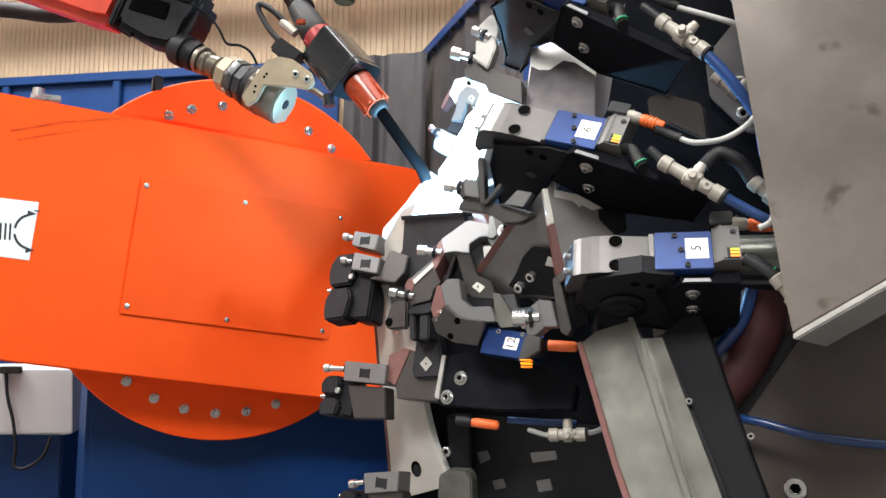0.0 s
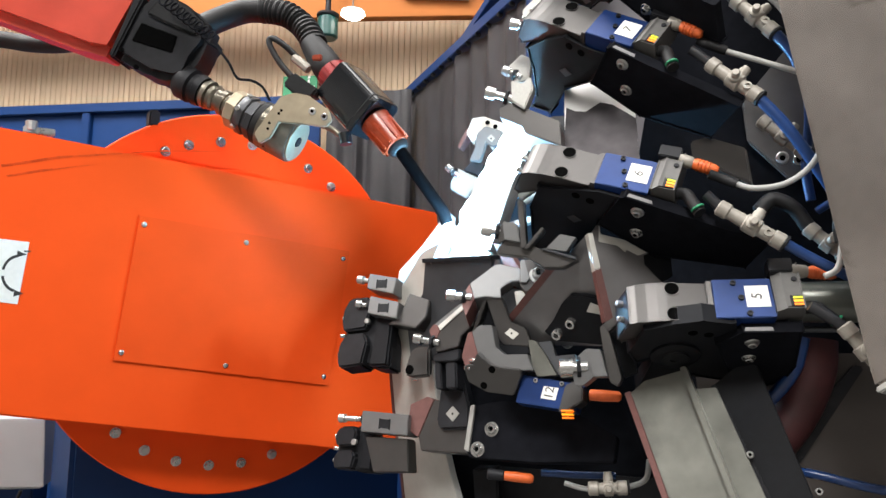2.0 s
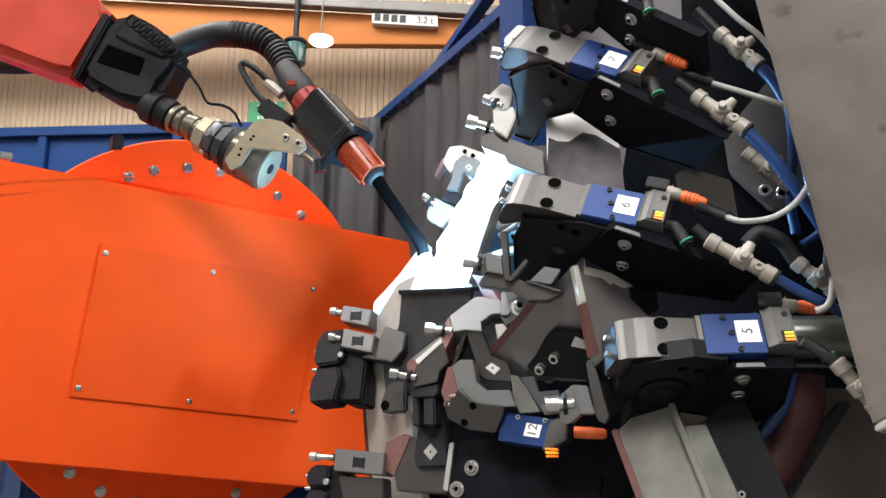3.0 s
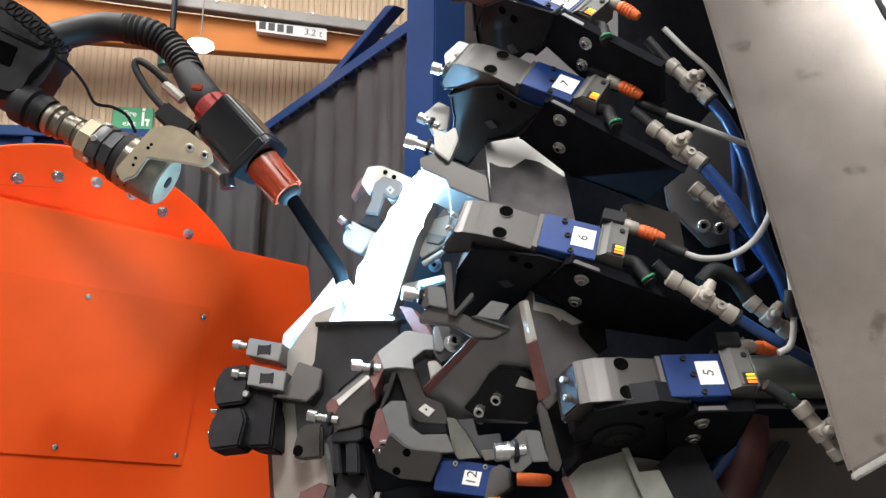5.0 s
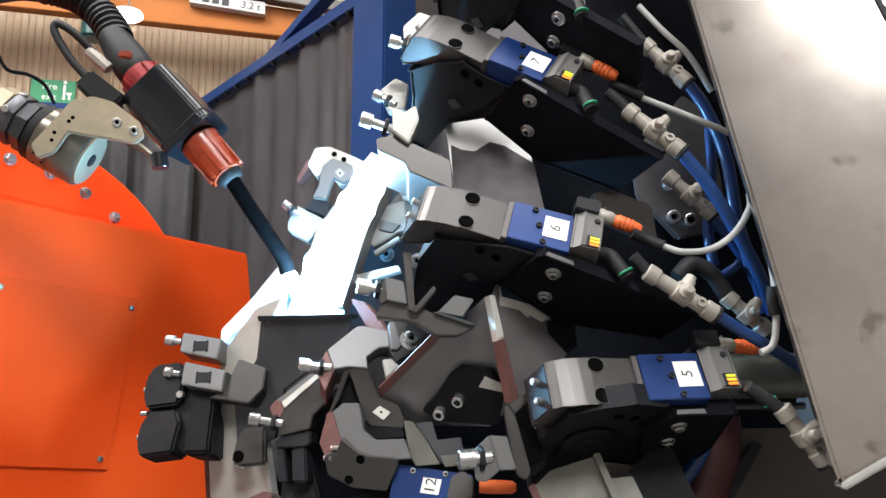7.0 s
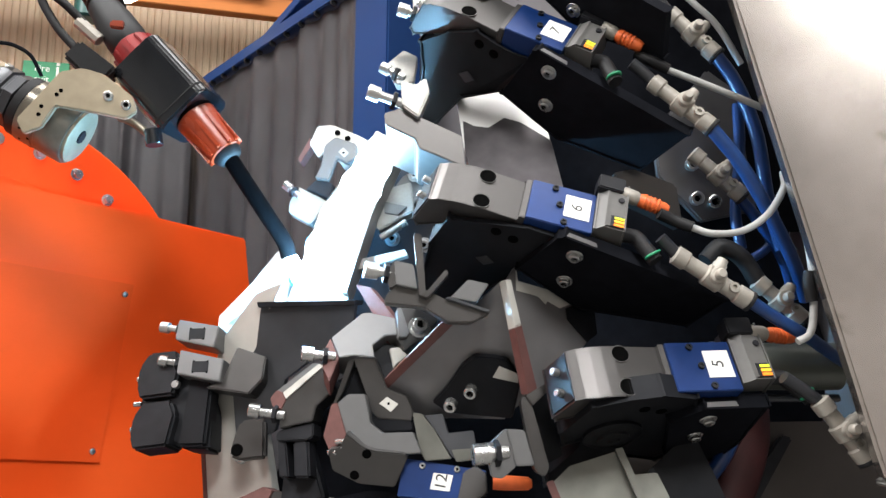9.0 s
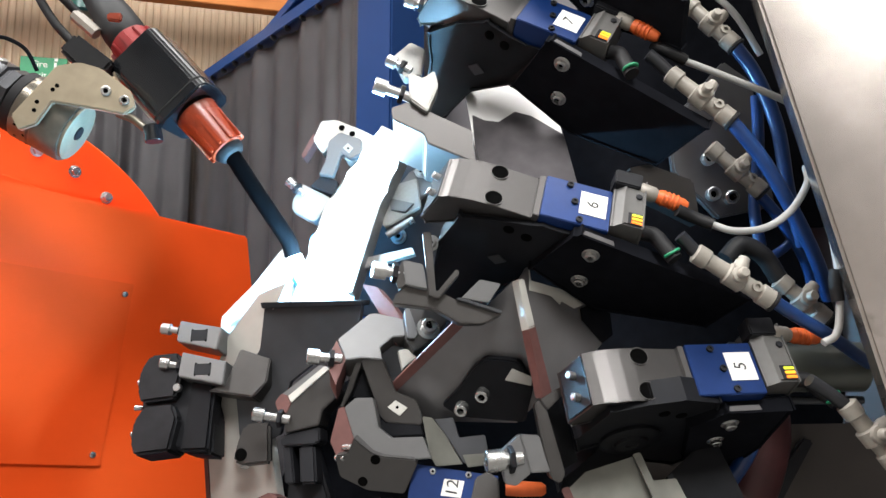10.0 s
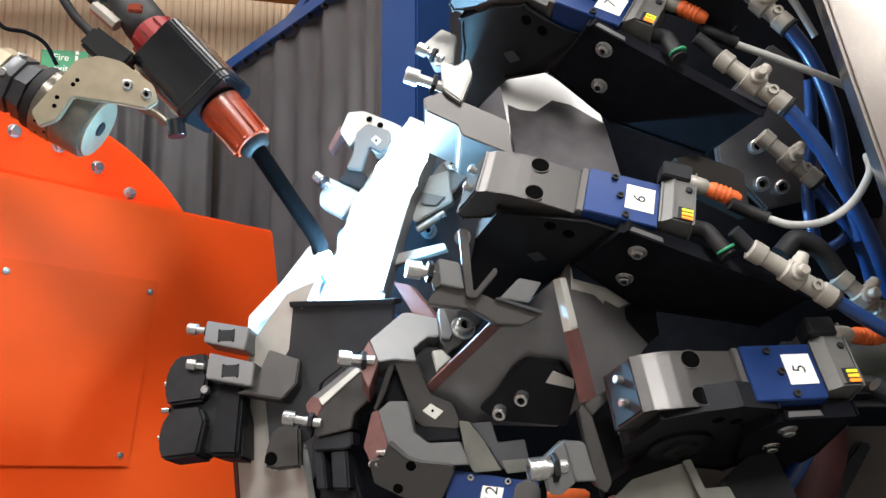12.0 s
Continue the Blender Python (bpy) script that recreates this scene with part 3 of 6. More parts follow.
# ---- clamps of the fixture ----
def clamp(digits, m, lever, bracket, bolts, label):
    """Pneumatic toggle clamp: x from nose to sensor, z off the top face, y across."""
    c = thing("power_clamp", label, "clamp", m, "numbered power clamps")
    h = 0.029
    part("body", side_slab([(-0.0755, -0.052), (-0.0735, -0.046), (-0.060, -0.0085), (-0.050, -0.0035), (-0.036, 0.0000), (-0.022, 0.0014), (-0.008, 0.0012), (0.046, -0.004), (0.046, -0.050), (0.020, -0.046), (-0.010, -0.040), (-0.040, -0.044), (-0.070, -0.060)], -h, h, 0.0016), BODY, c, "machined grey clamp head", True)
    for y in (0.0205, -0.0205):
        part("bore", rod(0.0100, -0.0006, 0.0016, 24, shift(0, y, 0), 0.0002), SOCKET, c)
        part("bore_wall", lathe([(0.0012, 0.0096), (0.0019, 0.0101), (0.0019, 0.0108), (0.0008, 0.0108)], 24, shift(0, y, 0)), BODY, c, smooth=True)
    # thin dark skin that paints the shaded look of the nose facet
    part("nose_plate", side_slab([(-0.0757, -0.0470), (-0.0620, -0.0092), (-0.0606, -0.0098), (-0.0740, -0.0475)], -h + 0.0012, h - 0.0012, 0.0003), DARK, c, "nose facet painted dark for its shade")
    pin = Matrix.Translation((-0.067, 0, -0.026)) @ pose(0, 0, 0, 0, -68, 0)
    for y in (0.013, -0.013):
        part("nose_pin", rod(0.0045, 0, 0.010, 12, pin @ shift(0, y, 0)), ZINC, c, smooth=True)
    part("shim", box(0.0465, 0.0535, -0.031, 0.031, -0.03, 0.003, 0.0008), BODY, c)
    part("cover_plate", box(0.054, 0.132, -0.031, 0.031, -0.03, 0.0055, 0.001), BLUE, c, "blue anodised cover plate")
    for x, y in ((0.082, 0.024), (0.09, 0.0), (0.098, -0.025)):
        part("cover_screw", lathe([(0.0055, 0.004), (0.0085, 0.004), (0.0085, 0.002), (0.007, 0.002)], 12, shift(x, y, 0)), DARK, c, smooth=True)
    tag = part("number_label", box(0.096, 0.127, -0.015, 0.019, 0.0056, 0.0064, 0.0001), SIGNW, c, "white label with black number")
    written(digits, 0.02, tag, shift(0.111, 0.002, 0.0066, 0, 0, 82))
    part("sensor", side_slab([(0.134, -0.02), (0.134, 0.007), (0.142, 0.015), (0.168, 0.015), (0.172, -0.02)], -0.022, 0.047, 0.002), SENSOR, c, "grey sensor with amber light")
    part("sensor_cap", box(0.130, 0.162, 0.034, 0.056, -0.005, 0.019, 0.0015), DARK, c)
    part("sensor_screw", rod(0.004, 0.015, 0.0175, 12, shift(0.160, 0.022, 0)), DARK, c)
    win = part("light_window", box(0.150, 0.1685, -0.0205, -0.0035, 0.0140, 0.0156, 0.0004), DARK, c, "dark light window with amber bars")
    for k, mat in enumerate((GREENL, YELLOW, AMBER)):
        part("light_bar", box(0.154, 0.167, -0.0090 - k * 0.0052, -0.0055 - k * 0.0052, 0.0150, 0.0166, 0.0005), mat, win, "lit amber bar")
    ax = shift(0.158, 0.040, 0.010, 0, 90, 0) @ pose(0, 0, 0, 8, 0, 0)
    plug = part("plug", lathe([(0.024, 0.0075), (0.027, 0.0088), (0.042, 0.0085), (0.055, 0.0078), (0.060, 0.0055)], 18, ax), PLUG, c, "orange cable plug", True)
    for k in range(4):
        part("grip_ring", lathe([(0, 0.0082), (0.0008, 0.0096), (0.0024, 0.0096), (0.0032, 0.0082)], 16, ax @ Matrix.Translation((0, 0, 0.029 + 0.0052 * k))), PLUG, plug, smooth=True)
    part("plug_nut", lathe([(0, 0.0065), (0.004, 0.0092), (0.020, 0.0092), (0.024, 0.007)], 14, ax), FITTING, plug, smooth=True)
    elbow = part("elbow", hose([(0.170, -0.012, -0.004), (0.184, -0.016, 0.002), (0.194, -0.027, 0.003), (0.209, -0.044, 0.003)], 0.0088, 14), RUBBER, c, smooth=True)
    part("release_ring", rod(0.0100, 0, 0.003, 16, along((0.203, -0.038, 0.007), (0.218, -0.053, 0.001))[0]), GREENR, elbow, "green release ring", smooth=True)
    low = -h - 0.001
    part("lever", side_slab(lever, low - 0.004, low + 0.018, 0.003), BLACK, c, "blackened steel lever")
    part("lever_core", side_slab([(-0.045, -0.052), (0.100, -0.040), (0.085, -0.095), (0.02, -0.115), (-0.035, -0.105)], low + 0.019, h * 0.8, 0.003), BLACK, c)
    mx = min(p[0] for p in lever) + 0.074
    part("pivot_plate", slab([(-0.012, 0), (0, 0.010), (0.012, 0), (0, -0.010)], 0, 0.0015, 0.0004, Matrix.Translation((mx, low - 0.004, -0.088)) @ pose(0, 0, 0, 90, 0, 0)), DARKWEB, c, "dark diamond pivot plate")
    br = part("bracket", side_slab(bracket, low - 0.013, low - 0.0005, 0.0022), NECK, c, "thick black side bracket")
    (ax0, az0), (ax1, az1) = bracket[1], bracket[2]
    run = Vector((ax1 - ax0, 0, az1 - az0)).normalized()
    # pale strip that paints the bevel's highlight along the bracket top
    part("rubbed_edge", slab([(0.002, -0.0125), (0.040, -0.0125), (0.038, -0.0065), (0.004, -0.0065)], 0.0001, 0.0005, 0, basis((ax0, low, az0), run, run.cross(Vector((0, 1, 0))))), WEBM, br, "highlight painted on the top edge")
    for x, z in ((0.026, -0.030), (0.048, -0.036)):
        part("lever_bore", rod(0.0065, -0.001, 0.0006, 16, Matrix.Translation((x, low - 0.004, z)) @ pose(0, 0, 0, 90, 0, 0), 0.0002), SOCKET, c, smooth=True)
    for x, z in bolts:
        cap_screw(br, Matrix.Translation((x, low - 0.0121, z)) @ pose(0, 0, 0, 90, 0, 0), 0.0066, 0.007)
    return c


clamp("6", basis((0.0019, 1.2980, 1.8345), (0.9573, -0.1373, -0.2543), (0.0000, -0.8800, 0.4750)),
      [(-0.0325, -0.0255), (-0.0225, -0.0279), (0.0611, -0.007), (0.0941, -0.0089), (0.0576, -0.1125), (0.0326, -0.1525), (-0.0075, -0.1964), (-0.0205, -0.2395), (-0.0513, -0.2291), (-0.0506, -0.1515), (-0.05, -0.0811)],
      [(0.0960, -0.0010), (0.1030, 0.0040), (0.3076, -0.0304), (0.285, -0.1005), (0.1539, -0.1242), (0.063, -0.0761)],
      [(0.1224, -0.0268), (0.1229, -0.0772)], "dark grey power clamp with blue cover numbered six")
five_clamp = clamp("5", basis((0.1518, 1.2570, 1.6224), (0.9993, 0.0172, 0.0318), (0.0000, -0.8800, 0.4750)),
      [(-0.0605, -0.0816), (-0.0398, -0.0155), (-0.0015, 0.0005), (0.0355, 0.0084), (0.0775, -0.0016), (0.1269, -0.1387), (0.0915, -0.1798), (0.0381, -0.1567), (0.0145, -0.1757), (-0.0097, -0.2448), (-0.0358, -0.2555), (-0.0443, -0.2058), (-0.0234, -0.1215), (-0.0222, -0.0968), (-0.0487, -0.1186)],
      [(0.0840, -0.0190), (0.0889, -0.0116), (0.1649, -0.0111), (0.1765, -0.1155), (0.168, -0.165), (0.135, -0.185), (0.089, -0.1421), (0.0581, -0.0444)],
      [(0.1056, -0.044), (0.1079, -0.0897)], "dark grey power clamp with blue cover numbered five")
qx, qz = (0.007, -0.0931)
part("pivot", lathe([(0, 0.036), (0.004, 0.036), (0.006, 0.033), (0.006, 0.020), (0.009, 0.019), (0.009, 0.008), (0.007, 0.007)], 32, Matrix.Translation((qx, -0.034, qz)) @ pose(0, 0, 0, 90, 0, 0)), BLACK, five_clamp, "round black pivot", True)
clamp("7", basis((0.0002, 1.3450, 2.0914), (0.8673, -0.2364, -0.4380), (0.0000, -0.8800, 0.4750)),
      [(-0.0185, -0.0303), (0.0201, -0.012), (0.0717, -0.024), (0.100, -0.020), (0.0745, -0.0839), (0.0574, -0.096), (0.0158, -0.1225), (-0.017, -0.1966), (-0.0559, -0.1982), (-0.0427, -0.1667), (-0.045, -0.1031), (-0.056, -0.062)],
      [(0.1000, 0.0000), (0.1060, 0.0040), (0.3143, -0.0284), (0.2808, -0.1113), (0.1615, -0.1176), (0.0729, -0.0826)],
      [(0.1262, -0.0226), (0.1345, -0.0732)], "dark grey power clamp with blue cover numbered seven")
clamp("8", basis((0.0112, 1.3500, 2.2348), (0.7878, -0.2926, -0.5421), (0.0000, -0.8800, 0.4750)),
      [(-0.02, -0.0754), (-0.0074, -0.0387), (0.0311, -0.0073), (0.1147, 0.0049), (0.1316, -0.0067), (0.0657, -0.0996), (0.0223, -0.1032), (-0.0074, -0.1197), (-0.0146, -0.0944)],
      [(0.1200, 0.0080), (0.1270, 0.0130), (0.2931, 0.0031), (0.3107, -0.0556), (0.1935, -0.0761), (0.1104, -0.0449)],
      [(0.1768, -0.0149), (0.179, -0.052)], "dark grey power clamp at the top of the fixture")


def billet(name, label, category, m, poly, depth, material, bevel=0.0015, group=""):
    """A flat-faced block of the outline poly, as thick as depth."""
    t = thing(name, label, category, m, group)
    part("block", slab(poly, -depth, 0, bevel), material, t)
    return t


def loc3(poly, z):
    return [(x, y, z) for x, y in poly]


# stops and pressure pieces of the clamps
six = billet("pressure_bar", "grey steel pressure bar with pad under the clamp lever", "fixture bar", basis((-0.0350, 1.3560, 1.7040), (0.9870, -0.1101, -0.1169), (-0.1045, -0.9931, 0.0523)), [(-0.0763, -0.0099), (-0.0737, 0.0015), (-0.0649, 0.013), (-0.027, 0.0129), (0.0003, 0.0031), (0.0519, -0.0029), (0.055, -0.006), (0.0333, -0.021), (0.0049, -0.0239), (-0.0263, -0.0099)], 0.028, BODY)
part("jaw", slab([(-0.0701, 0.0425), (-0.0456, 0.04), (-0.037, 0.0103), (-0.0634, 0.0125)], -0.026, 0.010, 0.0015), STEEL, six)
part("jaw_side", slab([(-0.078, 0.0233), (-0.0701, 0.0425), (-0.0628, 0.0126), (-0.071, 0.0074)], -0.026, 0.006, 0.001), BODY, six)
part("pad", slab([(0.0035, 0.0056), (0.0234, 0.0311), (0.0493, 0.0288), (0.0367, 0.0042)], -0.020, 0.004, 0.001), STEEL, six, "pale ground pad")
part("pad_edge", slab([(-0.0024, 0.0035), (0.0013, 0.0067), (0.0547, -0.0033), (0.051, -0.0072)], 0.0, 0.007, 0.001), DARKWEB, six)
long_screw(six, (-0.0743, 0.0272, 0.0), (-0.1047, 0.0269, 0.006), 0.0105)
part("leg", slab([(-0.0511, 0.0784), (-0.0408, 0.0797), (-0.0263, 0.0074), (-0.0053, 0.0395), (-0.0012, 0.0343), (-0.0228, 0.0009), (-0.0339, 0.0023)], -0.012, 0.012, 0.0015), BODY, six)
five = billet("swing_arm_stop", "grey steel swing fork with stop block and screw", "fixture arm", basis((0.0630, 1.3320, 1.5850), (0.9883, -0.1521, 0.0084), (-0.1523, -0.9850, 0.0812)), [(-0.0115, 0.0016), (-0.0061, 0.0074), (0.0022, -0.0037), (0.0206, -0.075), (0.0143, -0.0861), (0.0035, -0.0799), (-0.0043, -0.0421)], 0.03, BODY)
part("fork_bridge", slab([(-0.0061, 0.0074), (0.0203, 0.0223), (0.0247, 0.0158), (0.0021, -0.005)], -0.02, 0.004, 0.0015), BODY, five)
part("inner_web", slab([(0.0008, -0.005), (0.0201, 0.0158), (0.0405, -0.0625), (0.0207, -0.0725)], -0.05, -0.03, 0.001), BLACK, five)
part("stop_block", slab([(-0.0302, -0.0312), (-0.0086, -0.0326), (-0.0022, -0.0586), (0.0025, -0.0724), (-0.0196, -0.0736)], -0.03, 0.012, 0.0015), STEEL, five, "pale ground stop block")
part("stop_side", slab([(-0.0542, -0.0527), (-0.0302, -0.0312), (-0.0189, -0.0736), (-0.0355, -0.0872), (-0.0471, -0.0859)], -0.03, 0.009, 0.001), STEEL, five)
long_screw(five, (-0.0374, -0.0584, 0.008), (-0.0694, -0.0608, 0.014), 0.0125)
seven = billet("pressure_bar", "grey steel pressure bar beside the bright sheet", "fixture bar", basis((-0.0633, 1.3900, 1.9366), (0.9946, -0.1035, 0.0109), (-0.1041, -0.9891, 0.1041)), [(-0.0502, 0.0196), (-0.0277, 0.0285), (0, 0.0139), (0.053, -0.0121), (0.0558, -0.0557), (-0.0043, -0.0293), (-0.0086, -0.0164), (-0.0474, 0.0028)], 0.14, BODY)
part("jaw", slab([(-0.0279, 0.0646), (-0.0087, 0.0565), (0.0053, 0.0677), (0.0105, 0.0466), (-0.0043, 0.0094), (-0.026, 0.0266)], -0.015, 0.01, 0.002), PALE, seven)
a, b = [(-0.033, 0.0362), (-0.0715, 0.0474)]
long_screw(seven, (*a, 0.0), (*b, 0.008), 0.0105)
stop = billet("angle_stop", "bright steel angle stop with set screw", "fixture stop", basis((-0.0633, 1.3900, 1.9366), (0.9946, -0.1035, 0.0109), (-0.1041, -0.9891, 0.1041)), [(-0.0432, 0.1178), (-0.0192, 0.1398), (0.0013, 0.1291), (-0.0043, 0.0886), (-0.0282, 0.0851)], 0.02, PALE)
stop.location = stop.location + Vector((0, 0.06, 0))
a, b = [(-0.0264, 0.0993), (-0.0513, 0.1126)]
long_screw(stop, (*a, 0.0), (*b, 0.0), 0.0085)
stop2 = billet("angle_stop", "bright steel angle stop beside the clamp nose", "fixture stop", basis((-0.0633, 1.3900, 1.9366), (0.9946, -0.1035, 0.0109), (-0.1041, -0.9891, 0.1041)), [(-0.0125, 0.1985), (0.0111, 0.2224), (0.0363, 0.2134), (0.0343, 0.1829), (0.0046, 0.1437), (-0.0088, 0.159)], 0.03, PALE)
a, b = [(-0.007, 0.166), (-0.0322, 0.1727)]
long_screw(stop2, (*a, 0.0), (*b, 0.004), 0.0095)

# plates of the workpiece
web = billet("workpiece_web", "grey steel web plate with red-brown primed edge", "workpiece", basis((0.0450, 1.3320, 1.7450), (0.5669, -0.5939, 0.5708), (-0.3526, -0.8012, -0.4835)), [(-0.2561, -0.0033), (-0.1074, 0.0), (-0.0251, -0.0011), (-0.0258, -0.0084), (-0.1111, -0.1357), (-0.1656, -0.1395), (-0.2607, -0.0583)], 0.006, WEBM, 0.0006)
part("primed_edge", slab([(-0.253, 0.0076), (-0.1138, 0.0119), (-0.1063, 0.0001), (-0.2562, -0.0044)], -0.010, 0.0012, 0.0006), PRIMER, web, "red-brown primed edge")
wb = part("black_mount", slab([(-0.1849, -0.0538), (-0.145, -0.0447), (-0.122, -0.0463), (-0.104, -0.0639), (-0.0933, -0.0783), (-0.1029, -0.112), (-0.15, -0.1424), (-0.2104, -0.0819), (-0.2154, -0.0558)], 0.0, 0.012, 0.002), BLACK, web, "black bolted mount")
for x, y in [(-0.1591, -0.0776), (-0.1948, -0.0739)]:
    cap_screw(wb, shift(x, y, 0.012), 0.0085, 0.012, False)
part("pale_corner", slab([(-0.1057, -0.0775), (-0.124, -0.0829), (-0.1046, -0.1099), (-0.0947, -0.1014)], 0.012, 0.0135, 0.0004), BLAST, wb)
gus = billet("workpiece_gusset", "grey steel gusset plate with notched corner", "workpiece", basis((0.0982, 1.3600, 1.6797), (0.9541, 0.2980, -0.0314), (0.2996, -0.9488, 0.0999)), [(-0.0643, 0.0471), (-0.049, 0.0697), (-0.0466, 0.0507), (0.0523, 0.0333), (0.0473, 0.0126), (0.0646, -0.0115), (0.0536, -0.0199), (0.0172, -0.0556), (-0.0129, -0.0802), (-0.0315, -0.0852)], 0.006, WEBM, 0.0006)
part("top_band", slab([(-0.049, 0.0689), (-0.0466, 0.0507), (0.0506, 0.0339), (0.0241, 0.0247), (0.0136, 0.0205), (-0.0043, 0.0285), (-0.0071, 0.024), (-0.0189, 0.0338), (-0.0495, 0.0385)], 0.0, 0.0012, 0.0003), BLAST, gus, "bare pale band along the top")
part("notch", slab([(0.0221, 0.021), (0.0505, 0.0331), (0.0657, 0.0247), (0.0683, -0.0092), (0.0518, -0.02), (0.0237, 0.0069)], 0.0005, 0.0025, 0.0003), BLACK, gus)
part("rim", slab([(-0.0698, 0.0487), (-0.0618, 0.0494), (-0.0491, -0.0072), (-0.0587, -0.0105)], -0.006, 0.010, 0.0006), BLAST, gus, "bare steel rim")
part("primed_rim", slab([(-0.0593, -0.0064), (-0.0497, -0.0031), (-0.0305, -0.0819), (-0.0434, -0.0881)], -0.006, 0.010, 0.0006), PRIMER, gus, "red-brown primed rim")
chan = billet("workpiece_channel", "pale grey steel channel of the workpiece", "workpiece", basis((0.0960, 1.3600, 1.4866), (0.9521, -0.2946, 0.0818), (-0.3058, -0.9174, 0.2548)), [(0.023, 0.0194), (0.0829, 0.0342), (0.157, -0.1759), (0.1947, -0.2818), (0.0957, -0.2909), (0.0552, -0.1802), (-0.0035, -0.0025)], 0.004, CHANM, 0.0008)
part("primed_edge", slab([(-0.0071, 0.0011), (0.0018, 0.0043), (0.0631, -0.1799), (0.1067, -0.2899), (0.0957, -0.2909), (0.0536, -0.1803)], -0.03, 0.004, 0.001), PRIMER, chan)
part("rib", slab([(0.0787, 0.0344), (0.0879, 0.0357), (0.1542, -0.1738), (0.1913, -0.2822), (0.1824, -0.283), (0.1455, -0.1742)], -0.004, 0.014, 0.001), CHANM, chan)
part("flange", slab([(0.0885, 0.0056), (0.1257, 0.0068), (0.1902, -0.1723), (0.228, -0.2788), (0.1933, -0.282), (0.1542, -0.1738)], -0.012, -0.006, 0.001), CHANM, chan)
for x, y in [(0.1652, -0.089), (0.2469, -0.1363)]:
    cap_screw(chan, shift(x, y, -0.006), 0.005, 0.004, False)
strut = billet("black_strut", "black painted steel strut behind the channel", "strut", basis((0.0960, 1.3600, 1.4866), (0.9521, -0.2946, 0.0818), (-0.3058, -0.9174, 0.2548)), [(0.1218, 0.0047), (0.1824, 0.0531), (0.2504, -0.1702), (0.2847, -0.2737), (0.2328, -0.2785), (0.1947, -0.1726)], 0.03, BLACK, 0.002)
part("edge_strip", slab([(0.1218, 0.0047), (0.1285, 0.0095), (0.2004, -0.1724), (0.2381, -0.278), (0.2328, -0.2785), (0.1947, -0.1726)], 0.0, 0.004, 0.001), DARK, strut)
strut.location = strut.location + Vector((0, 0.02, 0))
sheet = billet("bright_sheet", "bright curved steel sheet of the workpiece", "workpiece", basis((0.0450, 1.4200, 1.9480), (0.9884, -0.1303, 0.0776), (-0.1517, -0.8494, 0.5056)), [(-0.0512, 0.0691), (0.0055, 0.0865), (0.067, 0.0068), (0.0711, -0.1574), (-0.041, -0.1447), (-0.0488, -0.0445)], 0.006, SHEET_LIT, 0.001)
# dark blotch of the sheet's reflection, laid on as a thin plate
part("lower_fold", slab([(-0.0466, 0.022), (-0.0313, 0.0094), (-0.013, 0.0043), (0.0109, 0.0223), (0.0321, 0.0114), (0.0686, -0.0295), (0.0711, -0.1574), (-0.041, -0.1447), (-0.0488, -0.0445)], 0.0, 0.002, 0.0008), SHEET_DIM, sheet, "lower half painted dark as a reflection")
ringp = billet("curved_ring_plate", "pale grey curved ring plate with round hole", "fixture plate", basis((-0.3505, 1.6800, 1.4701), (0.8354, -0.5457, -0.0657), (-0.5496, -0.8294, -0.0999)), [(0.0721, 0.2703), (0.0112, 0.1986), (-0.0136, 0.1217), (-0.0175, 0.045), (-0.0072, -0.0478), (0.0099, -0.1386), (0.0234, -0.229), (0.0367, -0.3417)] + [(0.2186, -0.2614), (0.1676, -0.1918), (0.1516, -0.1536), (0.1369, -0.1101), (0.1131, -0.0052), (0.0888, 0.1022), (0.0892, 0.1796), (0.099, 0.246), (0.124, 0.2897)], 0.016, BLAST, 0.001)
part("primed_edge", slab([(-0.0136, 0.1217), (-0.0207, 0.1212), (-0.0246, 0.0443), (-0.0143, -0.0488), (0.0029, -0.1399), (0.0165, -0.2306), (0.0298, -0.3436), (0.0367, -0.3417), (0.0234, -0.229), (0.0099, -0.1386), (-0.0072, -0.0478), (-0.0175, 0.045)], -0.016, 0.001, 0.0), PRIMER, ringp)
hx, hy = (0.1144, -0.2543)
part("hole", rod(0.016, 0.0, 0.0012, 28, shift(hx, hy, 0), 0.0003), SOCKET, ringp, smooth=True)
part("hole_lip", rod(0.012, 0.0008, 0.0016, 28, shift(hx + 0.003, hy - 0.003, 0), 0.0003), DARK, ringp, smooth=True)
hx, hy = (0.0548, 0.0316)
cap_screw(ringp, shift(hx, hy, 0), 0.011, 0.012)
mid = billet("dark_web_plate", "dark steel plate below the weld", "workpiece", basis((-0.2218, 1.5850, 1.6537), (0.9366, -0.3484, -0.0375), (-0.3505, -0.9312, -0.1001)), [(-0.0621, 0.0617), (0.0866, 0.0681), (0.0832, 0.0344), (0.0433, 0.0014), (-0.0197, -0.0481), (-0.0334, -0.1243), (-0.0932, -0.1565), (-0.1049, -0.0615), (-0.0678, -0.0022)], 0.012, DARKWEB, 0.001)
part("top_edge", slab([(-0.0654, 0.0655), (0.0885, 0.0719), (0.0886, 0.0644), (-0.063, 0.0568)], -0.03, 0.008, 0.001), DARK, mid)
strip = billet("welded_flange", "bare bright steel flange being welded", "workpiece", basis((-0.1609, 1.6700, 1.8654), (0.9539, -0.2897, 0.0787), (-0.3002, -0.9205, 0.2501)), [(0.0554, 0.1629), (0.1092, 0.1266), (0.0567, 0.0043), (0.014, -0.1355), (0.004, -0.1537), (-0.0924, -0.1443), (-0.0396, 0.0228)], 0.02, PALE, 0.001)
